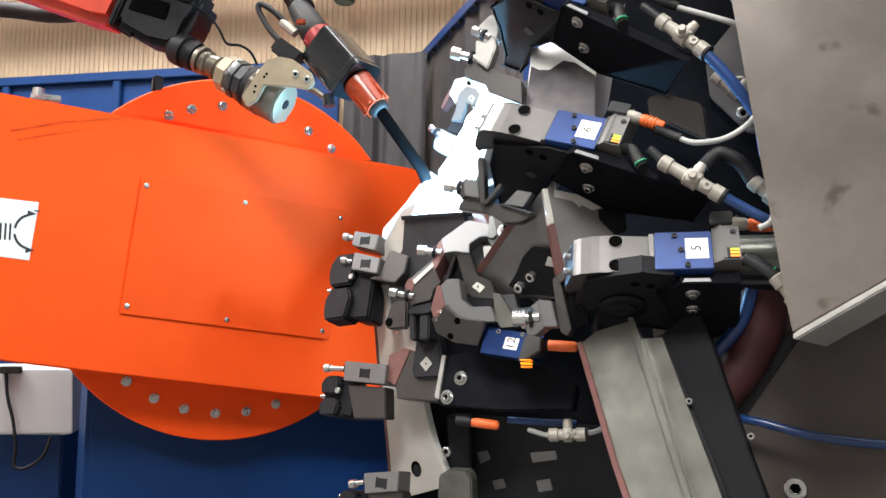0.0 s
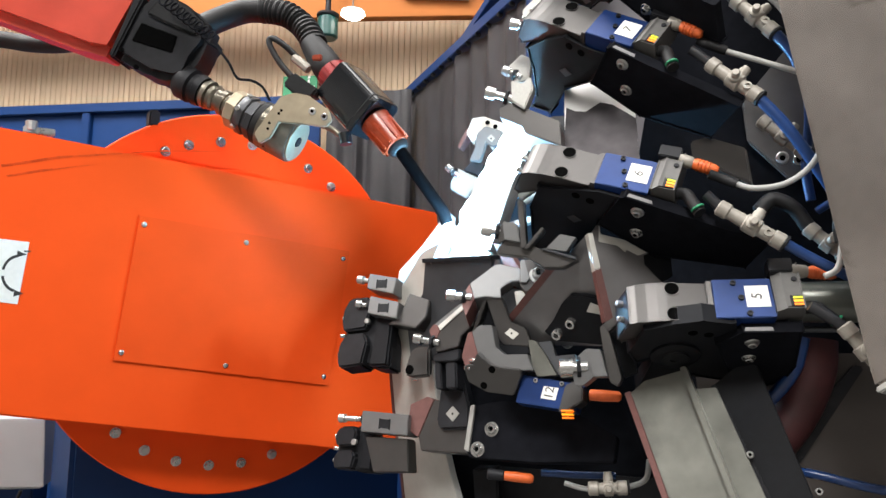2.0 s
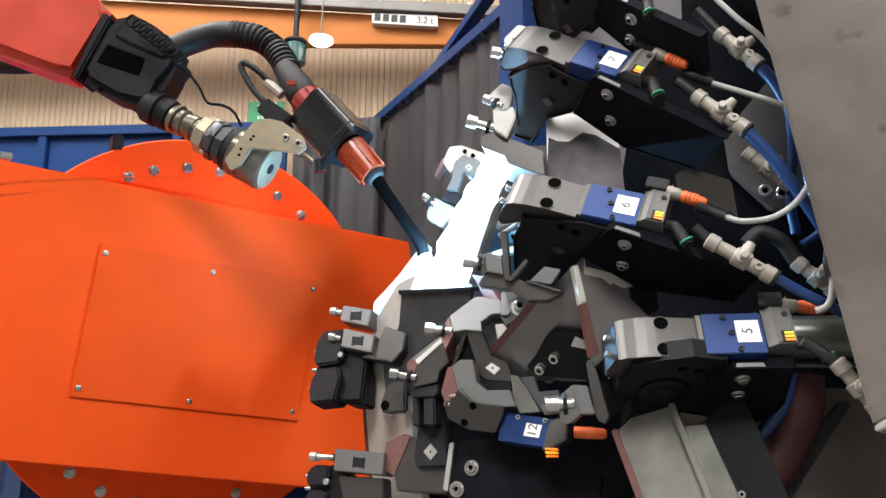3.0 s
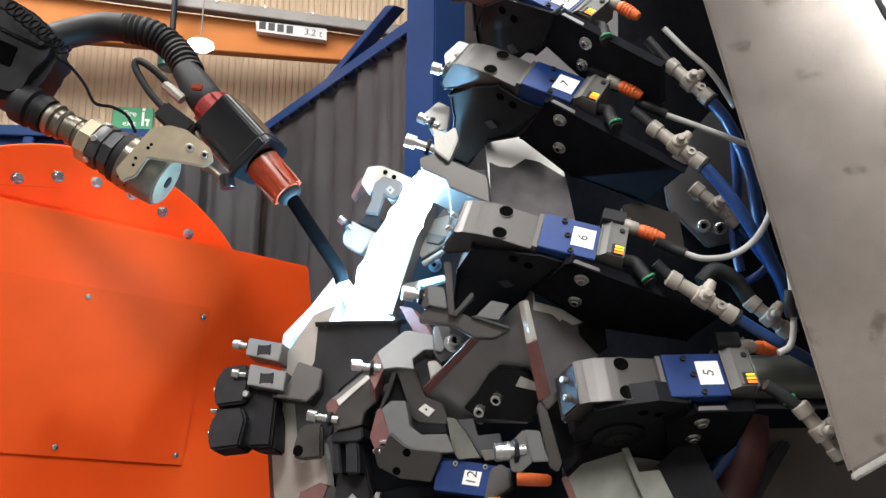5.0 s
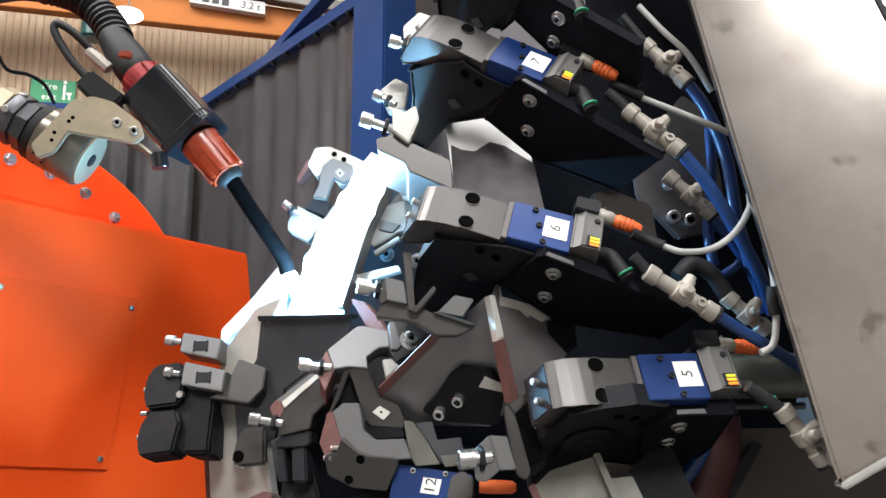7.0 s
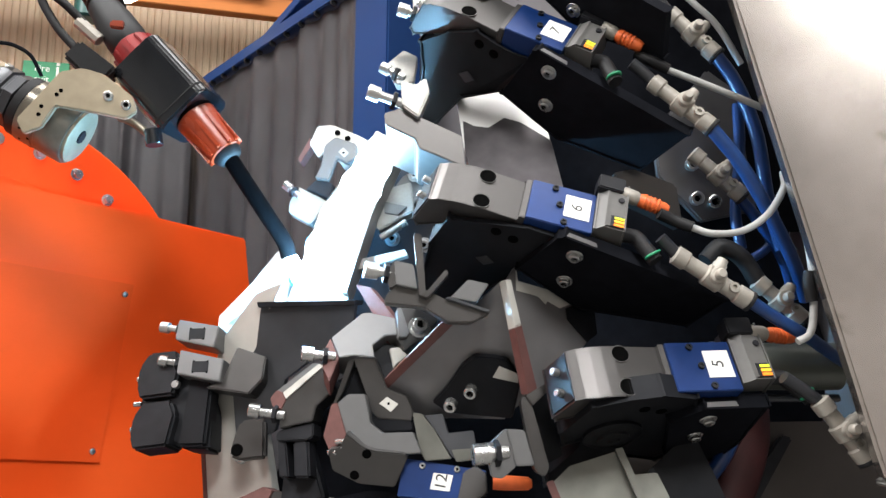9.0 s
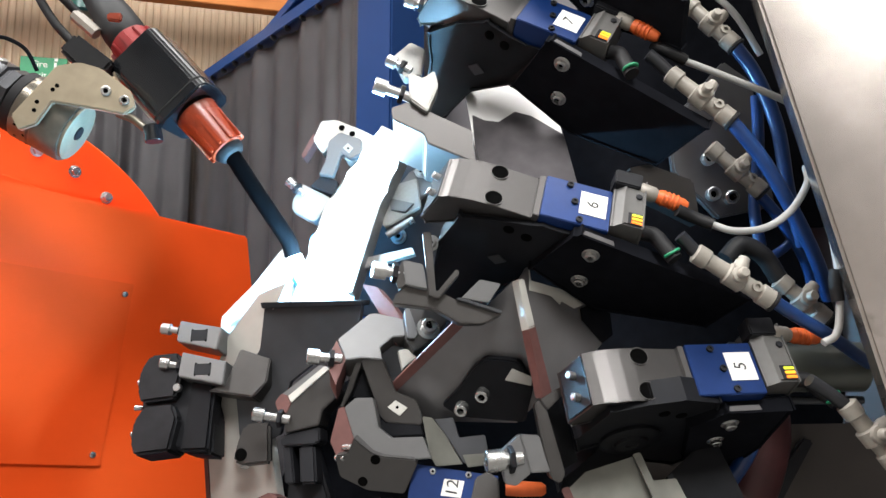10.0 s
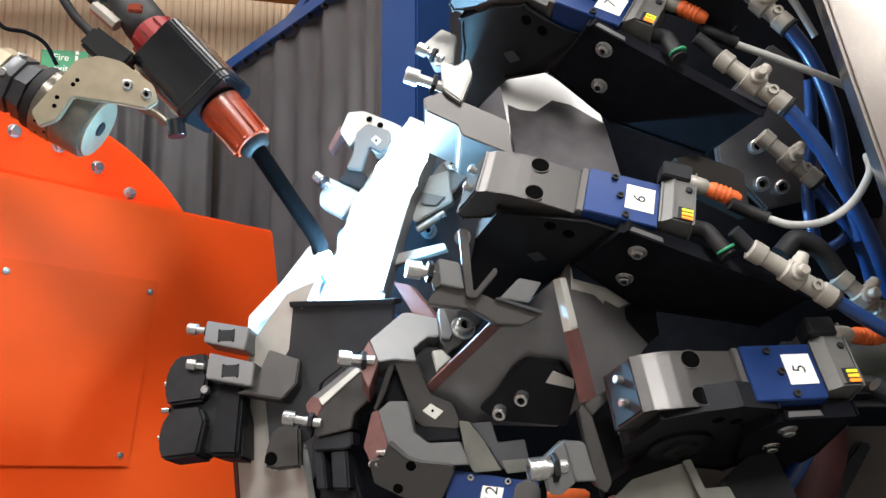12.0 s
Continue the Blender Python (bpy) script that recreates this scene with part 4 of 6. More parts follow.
part("end_plate", slab([(-0.0874, -0.0356), (-0.0921, -0.1486), (-0.1405, -0.144), (-0.1785, -0.1663), (-0.197, -0.2061), (-0.1952, -0.1539), (-0.1446, -0.1029), (-0.1086, -0.0561)], -0.02, 0.012, 0.001), BLAST, strip, "pale end plate lit by the arc")
part("lip", slab([(0.087, 0.1351), (0.1092, 0.1266), (0.0567, 0.002), (0.0141, -0.1377), (0.0035, -0.1345), (0.0415, 0.0063)], 0.0, 0.02, 0.001), PALE, strip)

# blocks in the middle
t10 = billet("locating_block", "dark steel locating block with bright chamfer", "fixture block", basis((-0.2200, 1.5350, 1.6000), (0.9532, -0.2938, 0.0708), (-0.3019, -0.9360, 0.1812)), [(-0.0155, -0.0178), (0.0356, 0.0226), (0.0503, 0.0059), (0.0561, -0.0084), (0.0284, -0.0312), (0.024, -0.0506), (-0.023, -0.0585), (-0.0253, -0.0379)], 0.04, BODY)
part("chamfer", slab([(-0.0198, -0.0098), (0.0322, 0.0283), (0.0372, 0.0224), (-0.0146, -0.0186)], -0.03, 0.002, 0.0006), BLAST, t10, "bright machined chamfer")
part("top_bevel", slab([(-0.0306, -0.006), (0.0224, 0.0306), (0.0322, 0.0283), (-0.0198, -0.0098)], -0.03, -0.002, 0.001), STEEL, t10)
part("primed_end", slab([(-0.0384, -0.0164), (-0.0298, -0.0053), (-0.019, -0.0091), (-0.0154, -0.0209), (-0.0215, -0.0328), (-0.0347, -0.0274)], -0.03, 0.001, 0.001), PRIMER, t10, "red-brown primed end")
long_screw(t10, (-0.0261, -0.0394, 0.0), (-0.0664, -0.0317, 0.006), 0.010)
part("fork_head", slab([(-0.0308, -0.0656), (-0.0206, -0.0587), (0.024, -0.0521), (0.0244, -0.0709), (0.0158, -0.0756), (-0.028, -0.0755)], -0.04, -0.004, 0.002), DARK, t10)
part("fork_arm", slab([(-0.0288, -0.074), (-0.0168, -0.0746), (-0.0104, -0.124), (-0.0246, -0.1233)], -0.04, -0.008, 0.002), DARK, t10)
part("fork_arm", slab([(-0.0064, -0.0751), (0.0158, -0.0741), (0.0193, -0.1253), (-0.0034, -0.1243)], -0.04, -0.008, 0.003), DARK, t10)
part("fork_gap", slab([(-0.0278, -0.0805), (-0.0163, -0.0811), (-0.0135, -0.1225), (-0.0232, -0.1221)], -0.05, -0.03, 0.001), STEEL, t10)
pad = part("pad", slab([(-0.1042, -0.0376), (-0.0786, -0.0342), (-0.0656, -0.0374), (-0.0633, -0.0925), (-0.1011, -0.0945), (-0.1185, -0.0875), (-0.114, -0.0626)], -0.065, -0.05, 0.004), BODY, t10, "grey pad with a round bore")
px_, py_ = (-0.1062, -0.0787)
part("bore", rod(0.009, -0.055, -0.0485, 18, shift(px_, py_, 0)), SOCKET, pad, smooth=True)
t11 = billet("hexagon_block", "bright steel hooked locating block with screw", "fixture block", basis((-0.1400, 1.4880, 1.6550), (0.9964, -0.0068, 0.0847), (-0.0501, -0.8520, 0.5212)), [(-0.0326, 0.0157), (0.0122, 0.053), (0.0216, 0.0531), (0.0583, 0.0402), (0.0569, 0.0121), (0.0407, 0.0126), (0.0217, -0.0021), (0.0231, -0.0219), (-0.0042, -0.0158), (-0.0238, -0.0175)], 0.045, STEEL, 0.0012)
part("side", slab([(-0.0432, -0.0014), (-0.0341, 0.0158), (-0.0245, -0.0165), (-0.0304, -0.0308), (-0.0388, -0.0521), (-0.0466, -0.0292)], -0.045, -0.002, 0.001), PRIMER, t11, "brown primed side")
part("inner_wall", slab([(0.0407, 0.0126), (0.0603, 0.0071), (0.0486, -0.0314), (0.0375, -0.0528), (0.0239, -0.022), (0.0217, -0.0021)], -0.045, -0.020, 0.001), DARK, t11)
long_screw(t11, (-0.0385, -0.0143, 0.0), (-0.0739, -0.011, 0.006), 0.010)
lev = billet("lever_arm", "blue-grey steel lever arm with diamond marker", "fixture arm", basis((-0.1050, 1.4740, 1.6000), (0.9678, -0.2511, 0.0157), (-0.2516, -0.9660, 0.0604)), [(-0.0407, 0.0413), (-0.0107, 0.0394), (0.0073, -0.0032), (0.0346, -0.0137), (0.0429, -0.0362), (0.0407, -0.0456), (-0.0043, -0.0425), (-0.015, -0.0323), (-0.0214, -0.0103)], 0.012, BODY, 0.0015)
part("thin_leg", slab([(-0.0453, 0.0391), (-0.0376, 0.039), (-0.0521, -0.0026), (-0.0624, -0.0217), (-0.0663, -0.0217)], -0.02, -0.002, 0.001), BODY, lev)
part("inner_gap", slab([(-0.0421, 0.0405), (-0.0256, -0.0097), (-0.0583, -0.0094), (-0.0628, -0.0184)], -0.03, -0.02, 0), BLACK, lev)
part("lower_edge", slab([(-0.0173, -0.0352), (-0.0036, -0.0432), (0.0421, -0.0456), (0.0444, -0.0585), (0.0004, -0.0613), (-0.0171, -0.0461)], -0.012, 0.001, 0.002), BLACK, lev, "black lower edge")
dm = part("diamond_marker", slab([(-0.0031, -0.0229), (0.0074, -0.0142), (0.0233, -0.0238), (0.0129, -0.0339)], 0.0, 0.0012, 0.0002), BLAST, lev)
dx, dy = (0.0098, -0.023)
part("marker_hole", rod(0.0018, 0.001, 0.0018, 10, shift(dx, dy, 0)), SOCKET, dm)
t12 = billet("clamp_jaw", "grey steel clamp jaw with rounded shoulder", "fixture block", basis((-0.1300, 1.4500, 1.5500), (0.9792, -0.2024, 0.0128), (-0.2024, -0.9717, 0.1215)), [(-0.0346, 0.0293), (-0.0209, 0.0407), (0.0012, 0.0406), (0.0061, 0.0191), (0.0094, 0.0034), (0.0257, -0.0093), (0.0654, -0.0081), (0.0763, -0.0345), (0.0549, -0.0358), (0.016, -0.0315), (0.0014, -0.0273), (-0.0215, -0.0105)], 0.03, STEEL, 0.0012)
part("primed_end", slab([(-0.0427, 0.0279), (-0.0346, 0.03), (-0.0215, -0.0105), (-0.029, -0.0279), (-0.0434, -0.0314), (-0.0521, -0.0132)], -0.04, -0.001, 0.001), PRIMER, t12, "red-brown primed end")
low_jaw = part("lower_body", slab([(-0.0089, 0.008), (-0.001, 0.0267), (0.0213, 0.0092), (0.0356, 0.0053), (0.0741, 0.0031), (0.0777, -0.0026), (0.0616, -0.0414), (0.0157, -0.0389), (-0.0189, -0.0225), (-0.0247, 0.0038)], -0.05, 0.0, 0.0015), BODY, t12)
low_jaw.matrix_world = basis((-0.1500, 1.4420, 1.5150), (0.9796, -0.1994, -0.0261), (-0.1995, -0.9476, -0.2494))
for x, y in [(0.0256, 0.0013), (0.0099, -0.0273)]:
    part("bore", rod(0.0062, -0.001, 0.0008, 16, shift(x, y, 0)), SOCKET, low_jaw, smooth=True)
for x, y in [(-0.035, -0.0202), (-0.044, -0.0334)]:
    part("pin", rod(0.0036, 0, 0.014, 12, shift(x, y, 0.0, 0, 60, 0)), ZINC, t12, smooth=True)
part("pale_shim", slab([(0.0635, 0.0172), (0.076, 0.0157), (0.0928, -0.0057), (0.1143, -0.0414), (0.0813, -0.0441), (0.0726, -0.0302)], -0.03, -0.01, 0.0008), CHANM, t12, "pale bare shim plate")
part("dark_step", slab([(0.0785, 0.0138), (0.1027, 0.0159), (0.11, -0.0091), (0.1427, -0.0057), (0.1474, -0.0303), (0.1156, -0.0406), (0.0954, -0.009)], -0.03, -0.015, 0.001), DARKWEB, t12)
part("pale_foot", slab([(0.1143, -0.0302), (0.146, -0.0283), (0.1444, -0.0428), (0.1207, -0.0455)], -0.03, -0.012, 0.0008), CHANM, t12)
c12 = thing("power_clamp", "dark power clamp with blue cover numbered twelve", "clamp", basis((-0.1077, 1.4700, 1.5309), (0.9792, -0.1975, 0.0462), (-0.2029, -0.9534, 0.2231)), "numbered power clamps")
part("cover_plate", slab([(0.033, -0.0261), (0.14, -0.0452), (0.1243, -0.0879), (0.0245, -0.0732)], -0.03, 0.006, 0.001), BLUE, c12, "blue anodised cover plate")
lab = part("number_label", slab([(0.072, -0.046), (0.0972, -0.0498), (0.0917, -0.0698), (0.0667, -0.066)], 0.006, 0.0068, 0.0001), SIGNW, c12, "white label with black number")
lx, ly = (0.082, -0.0575)
written("12", 0.021, lab, shift(lx, ly, 0.007, 0, 0, 78))
sen = part("sensor", slab([(0.1, -0.0899), (0.111, -0.0475), (0.1269, -0.0402), (0.14, -0.0505), (0.1399, -0.0734), (0.1066, -0.0926)], -0.02, 0.02, 0.002), BODY, c12, "grey sensor with amber light")
for k, mat in enumerate((AMBER, YELLOW, AMBER)):
    x0, y0 = (0.1047, -0.0862)
    part("light_bar", box(x0, x0 + 0.020, y0 - 0.004 - k * 0.005, y0 - 0.001 - k * 0.005, 0.010, 0.022 - k * 0.003, 0.001), mat, sen, "amber light bar")
part("plug", lathe([(0, 0.009), (0.02, 0.0095), (0.045, 0.0085), (0.05, 0.005)], 16, along((*(0.1477, -0.0599), 0.0), (*(0.1886, -0.0624), 0.0))[0]), PLUG, c12, "orange cable plug", True)
for x, y in [(0.0578, -0.0366), (0.1025, -0.0427)]:
    cap_screw(c12, shift(x, y, 0.006), 0.004, 0.003, False)
low12 = billet("side_bracket", "black bolted side bracket with pale edge", "bracket", basis((-0.1077, 1.4700, 1.5309), (0.9792, -0.1975, 0.0462), (-0.2029, -0.9534, 0.2231)), [(-0.0695, -0.0836), (-0.012, -0.073), (0.1008, -0.082), (0.1918, -0.1322), (0.1852, -0.1733), (0.0533, -0.1782), (-0.0654, -0.1729), (-0.074, -0.1536)], 0.03, NECK, 0.002)
low12.location = low12.location + Vector((0, 0.058, 0))
for x, y in [(-0.0256, -0.1229), (-0.0503, -0.1578)]:
    cap_screw(low12, shift(x, y, 0.0), 0.0085, 0.008)
part("pale_edge", slab([(-0.0737, -0.1585), (-0.0653, -0.0815), (-0.0566, -0.0814), (-0.0649, -0.1631)], -0.03, 0.006, 0.001), PALE, low12)

# left-hand clamps with bright jaws
for frame_m, jaws, bracket, hexb, screws, lbl in (
    (basis((-0.3734, 1.6400, 1.6544), (0.9535, -0.2860, 0.0953), (-0.3015, -0.9045, 0.3015)), [[(-0.0314, 0.0439), (0.0361, 0.0257), (0.0308, -0.0074), (-0.0341, 0.012)], [(-0.0231, -0.006), (0.0477, -0.0276), (0.0447, -0.0616), (-0.025, -0.043)]],
     [(0.0432, -0.0575), (0.0626, -0.0065), (0.1101, -0.0268), (0.1065, -0.0614), (0.0866, -0.0812), (0.0179, -0.0651)], [(-0.0967, -0.0423), (-0.0814, -0.0042), (-0.0493, 0.003), (0.0059, -0.052), (0.0209, -0.093), (0.0254, -0.1525), (-0.014, -0.1477), (-0.0763, -0.12), (-0.0904, -0.0834)],
     [(-0.0298, 0.0308), (-0.0639, 0.0378), (-0.0251, -0.0245), (-0.0587, -0.017)], "black clamp with two bright steel jaws"),
    (basis((-0.3954, 1.6000, 1.3844), (0.9537, -0.2940, 0.0632), (-0.3008, -0.9324, 0.2005)), [[(0.0022, 0.0396), (0.1072, 0.0308), (0.1069, -0.0074), (0.0027, 0)]],
     [(0.0077, -0.0086), (0.1023, -0.0117), (0.1102, -0.0716), (0.0321, -0.0742)], [(-0.0681, -0.0449), (-0.0677, -0.0062), (-0.0153, 0.0153), (0.0133, 0.0001), (0.0243, -0.0745), (-0.0045, -0.0754), (-0.0548, -0.062)],
     [(0.0039, 0.0242), (-0.0551, 0.0263)], "black clamp with one bright steel jaw"),
    (basis((-0.3954, 1.6000, 1.3844), (0.9537, -0.2940, 0.0632), (-0.3008, -0.9324, 0.2005)), [[(0.0776, -0.1756), (0.1584, -0.1661), (0.1598, -0.2023), (0.085, -0.2123)]],
     [(0.085, -0.2123), (0.1623, -0.2021), (0.1737, -0.2603), (0.1026, -0.2674)], [(0.0094, -0.2246), (0.0679, -0.2054), (0.085, -0.2123), (0.0961, -0.2681), (0.0224, -0.2754)],
     [(0.0821, -0.1898), (0.0422, -0.199)], "black clamp with short bright jaw")):
    t = thing("jaw_clamp", lbl, "clamp", frame_m, "black jaw clamps")
    ymid = 0.5 * (min(p[1] for p in hexb) + max(p[1] for p in hexb))
    part("base", slab(hexb, -0.06, -0.016, 0.004), DARK, t)
    bx0, bx1 = min(p[0] for p in hexb), max(p[0] for p in hexb)
    by0, by1 = min(p[1] for p in hexb), max(p[1] for p in hexb)
    for lo, hi in ((by0 + 0.004, ymid - 0.004), (ymid + 0.002, by1 - 0.004)):
        q = (hi - lo) * 0.3
        part("knuckle", slab([(bx0 + 0.002, lo + q), (bx0 + 0.010, lo), (bx0 + (bx1 - bx0) * 0.52, lo + 0.002), (bx0 + (bx1 - bx0) * 0.58, hi - q), (bx0 + (bx1 - bx0) * 0.5, hi), (bx0 + 0.016, hi), (bx0 + 0.003, hi - q)], -0.05, 0.0, 0.004), DARK, t)
    part("swing_link", slab([(bx0 + (bx1 - bx0) * 0.62, by0 + 0.006), (bx1 - 0.004, by0 + 0.004), (bx1 - 0.002, by1 - 0.02), (bx0 + (bx1 - bx0) * 0.7, by1 - 0.012)], -0.04, -0.008, 0.004), BLACK, t)
    part("bracket", slab(bracket, -0.03, 0.002, 0.002), BODY, t)
    for j in jaws:
        jw = part("jaw", slab(j, -0.03, 0.012, 0.0015), STEEL, t, "bright steel jaw with slot")
        cx, cy = sum(p[0] for p in j) / 4, sum(p[1] for p in j) / 4
        part("slot", slab([(cx - 0.012, cy - 0.009), (cx + 0.014, cy - 0.011), (cx + 0.014, cy + 0.006), (cx - 0.012, cy + 0.008)], 0.0115, 0.0128, 0.0005), DARK, jw)
        for sx, sy in ((-0.010, -0.009), (0.012, -0.011), (0.012, 0.006), (-0.010, 0.008)):
            part("slot_corner", rod(0.0016, 0.0115, 0.013, 10, shift(cx + sx, cy + sy, 0)), SOCKET, jw)
    for k in range(0, len(screws), 2):
        long_screw(t, (*screws[k], 0.0), (*screws[k + 1], 0.004), 0.0085)
    hx = [p[0] for p in hexb]
    hy = [p[1] for p in hexb]
    for k in range(3):
        s = 0.25 + 0.25 * k
        part("set_screw", rod(0.004, 0, 0.012, 10, shift(min(hx) + 0.004, min(hy) + (max(hy) - min(hy)) * s, -0.02, 0, -80, 0)), ZINC, t, smooth=True)
    part("front_screw", rod(0.006, -0.004, 0.004, 14, shift(min(hx) + (max(hx) - min(hx)) * 0.55, min(hy) + (max(hy) - min(hy)) * 0.62, 0)), ZINC, t, smooth=True)
hexl = billet("hexagon_block", "dark hexagonal block with primed end", "fixture block", basis((-0.3954, 1.6000, 1.3844), (0.9537, -0.2940, 0.0632), (-0.3008, -0.9324, 0.2005)), [(0.1238, -0.0064), (0.1526, 0.0598), (0.2213, 0.0528), (0.2374, 0.0045), (0.2328, -0.0368), (0.1307, -0.0328)], 0.05, BODY, 0.002)
part("primed_end", slab([(0.0984, 0.0058), (0.1031, 0.0519), (0.1388, 0.0663), (0.1526, 0.0598), (0.124, -0.0085)], -0.04, 0.001, 0.001), PRIMER, hexl, "red-brown primed end face")
part("link", slab([(0.1745, 0.127), (0.2055, 0.1281), (0.2319, 0.0466), (0.234, 0.0065), (0.1754, 0.0041), (0.165, 0.0184)], -0.02, 0.010, 0.004), DARK, hexl, "black link plate")
mk = part("marker", slab([(0.1853, 0.0327), (0.1985, 0.0469), (0.2132, 0.0326), (0.2002, 0.0184)], 0.010, 0.0115, 0.0002), PALE, hexl, "pale diamond marker")
kx, ky = (0.1993, 0.0326)
part("marker_hole", rod(0.002, 0.011, 0.012, 10, shift(kx, ky, 0)), SOCKET, mk)

# far blocks behind the weld
bw = billet("far_clamp_block", "pale steel clamp head behind the weld", "fixture block", basis((-0.1857, 1.7000, 1.9923), (0.9788, -0.2038, 0.0215), (-0.2049, -0.9734, 0.1025)), [(-0.0359, 0.0098), (-0.0229, 0.0426), (0.0033, 0.0436), (0.0473, 0.023), (0.0669, 0.0118), (0.0442, -0.0312), (0.0206, -0.0301), (0.0149, -0.0175), (-0.0072, -0.0041), (-0.0187, -0.016)], 0.03, BLAST, 0.002)
lv = part("lever", slab([(-0.0215, -0.0574), (-0.0105, -0.0333), (-0.0062, 0.0004), (0.0118, 0.0155), (0.0478, 0.0013), (0.0483, -0.0235), (0.0324, -0.0329), (0.015, -0.022), (0.0022, -0.0617)], 0.0, 0.014, 0.002), STEEL, bw, "blue-grey steel lever")
mk2 = part("marker", slab([(0.0178, -0.0128), (0.0261, -0.0054), (0.0349, -0.0148), (0.0277, -0.0234)], 0.014, 0.0155, 0.0002), PALE, bw, "pale diamond marker")
kx, ky = (0.0267, -0.0149)
part("marker_hole", rod(0.002, 0.015, 0.016, 10, shift(kx, ky, 0)), SOCKET, mk2)
part("dark_foot", slab([(-0.0381, -0.0734), (-0.0174, -0.0531), (0.0088, -0.0664), (0.0031, -0.0904)], -0.03, 0.004, 0.002), DARK, bw)
part("side_strut", slab([(-0.0556, -0.0155), (-0.0364, 0.0236), (-0.0315, 0.0096), (-0.051, -0.0225)], -0.03, -0.004, 0.001), PRIMER, bw)
for x, y in [(0.0125, 0.0281), (0.0301, 0.0169)]:
    part("bore", rod(0.005, 0, 0.0015, 14, shift(x, y, 0)), SOCKET, bw)
bj = billet("far_jaw", "bright small steel jaw beside the torch", "fixture block", basis((-0.1857, 1.7000, 1.9923), (0.9788, -0.2038, 0.0215), (-0.2049, -0.9734, 0.1025)), [(-0.0673, -0.0954), (-0.0524, -0.0661), (-0.0163, -0.0853), (0.0033, -0.0981), (-0.0305, -0.1327), (-0.0665, -0.1118)], 0.03, PALE, 0.002)
a, b = [(-0.0551, -0.0793), (-0.0731, -0.063)]
long_screw(bj, (*a, 0.004), (*b, 0.006), 0.008)
nb = billet("near_weld_block", "bright steel block with bolt beside the weld", "fixture block", basis((-0.1609, 1.6700, 1.8654), (0.9539, -0.2897, 0.0787), (-0.3002, -0.9205, 0.2501)), [(0.0666, 0.0407), (0.0979, 0.0816), (0.1336, 0.0876), (0.1579, 0.076), (0.1415, 0.0522), (0.105, 0.015)], 0.03, STEEL, 0.002)
part("top_strip", slab([(0.1033, 0.0785), (0.1336, 0.0876), (0.1579, 0.076), (0.1513, 0.065), (0.1288, 0.0562)], 0.0, 0.006, 0.001), PALE, nb, "pale strip with bolt")
hx, hy = (0.1183, 0.0729)
cap_screw(nb, shift(hx, hy, 0.006), 0.007, 0.006)
part("lower_step", slab([(0.0645, 0.0316), (0.105, 0.0173), (0.0902, 0.0031), (0.0668, 0.0105)], -0.02, 0.008, 0.001), STEEL, nb)
nb.location = nb.location + nb.matrix_world.to_3x3() @ Vector((0, 0, -0.02))
rb = billet("bored_block", "steel block with recessed bolt", "fixture block", basis((-0.0540, 1.5000, 1.6830), (0.9950, 0.0908, -0.0424), (0.1002, -0.9016, 0.4208)), [(-0.0312, 0.0219), (-0.0173, 0.0292), (0.0133, 0.0269), (0.0313, 0.0128), (-0.001, -0.0244), (-0.0195, -0.0382), (-0.03, -0.0218)], 0.03, BODY, 0.0015)
part("bright_side", slab([(-0.0312, 0.0219), (-0.0247, 0.0259), (-0.0132, -0.0139), (-0.019, -0.0229), (-0.0284, -0.0217)], -0.02, 0.006, 0.001), STEEL, rb)
x, y = (0.0015, -0.0034)
cap_screw(rb, shift(x, y, 0.0), 0.0105, 0.012)
part("pale_plate", slab([(-0.0385, -0.0318), (-0.0252, -0.0294), (-0.013, -0.0415), (-0.0329, -0.0592)], -0.02, -0.01, 0.001), BLAST, rb)

jb = billet("welded_jaw", "bright steel jaw next to the weld seam", "fixture block", basis((-0.1609, 1.6700, 1.8654), (0.9539, -0.2897, 0.0787), (-0.3002, -0.9205, 0.2501)), [(0.0505, 0.0481), (0.1167, 0.0606), (0.1204, 0.0056), (0.062, -0.024), (0.0465, 0.0035)], 0.02, PALE, 0.002)
jb.location = jb.location + Vector((0, 0.018, 0))
a, b = [(0.1081, -0.0138), (0.0571, -0.0415)]
part("pin", rod(0.006, 0, 0.05, 12, along((*a, 0.0), (*b, 0.0))[0]), ZINC, jb, smooth=True)
bar2 = billet("thin_bar", "thin bright steel bar beside the clamp nose", "fixture bar", basis((-0.1609, 1.6700, 1.8654), (0.9539, -0.2897, 0.0787), (-0.3002, -0.9205, 0.2501)), [(0.0127, -0.0766), (0.1025, -0.0648), (0.1076, -0.0764), (0.0216, -0.093)], 0.012, PALE, 0.001)
wd = billet("primed_wedge", "pale steel wedge with primed edge", "workpiece", basis((-0.1447, 1.5050, 1.6512), (0.8604, -0.4952, 0.1208), (-0.5097, -0.8359, 0.2039)), [(0.0039, 0.0967), (0.0289, 0.0884), (0.0533, 0.057), (0.0678, 0.0356), (0.0554, -0), (0.0367, 0.0404)], 0.02, PRIMER, 0.001)
wd.location = wd.location + Vector((0, 0.028, 0))

bp = billet("backing_plate", "dark steel backing plate behind the weld", "fixture plate", basis((-0.0631, 1.7400, 1.8691), (0.9537, -0.3003, 0.0158), (-0.3008, -0.9524, 0.0501)), [(-0.0538, 0.1432), (0.0223, 0.1728), (0.0912, 0.167), (0.0997, -0.1256), (0.0231, -0.1662), (-0.0894, -0.1523), (-0.1022, -0.0966)], 0.02, DARKWEB, 0.002)
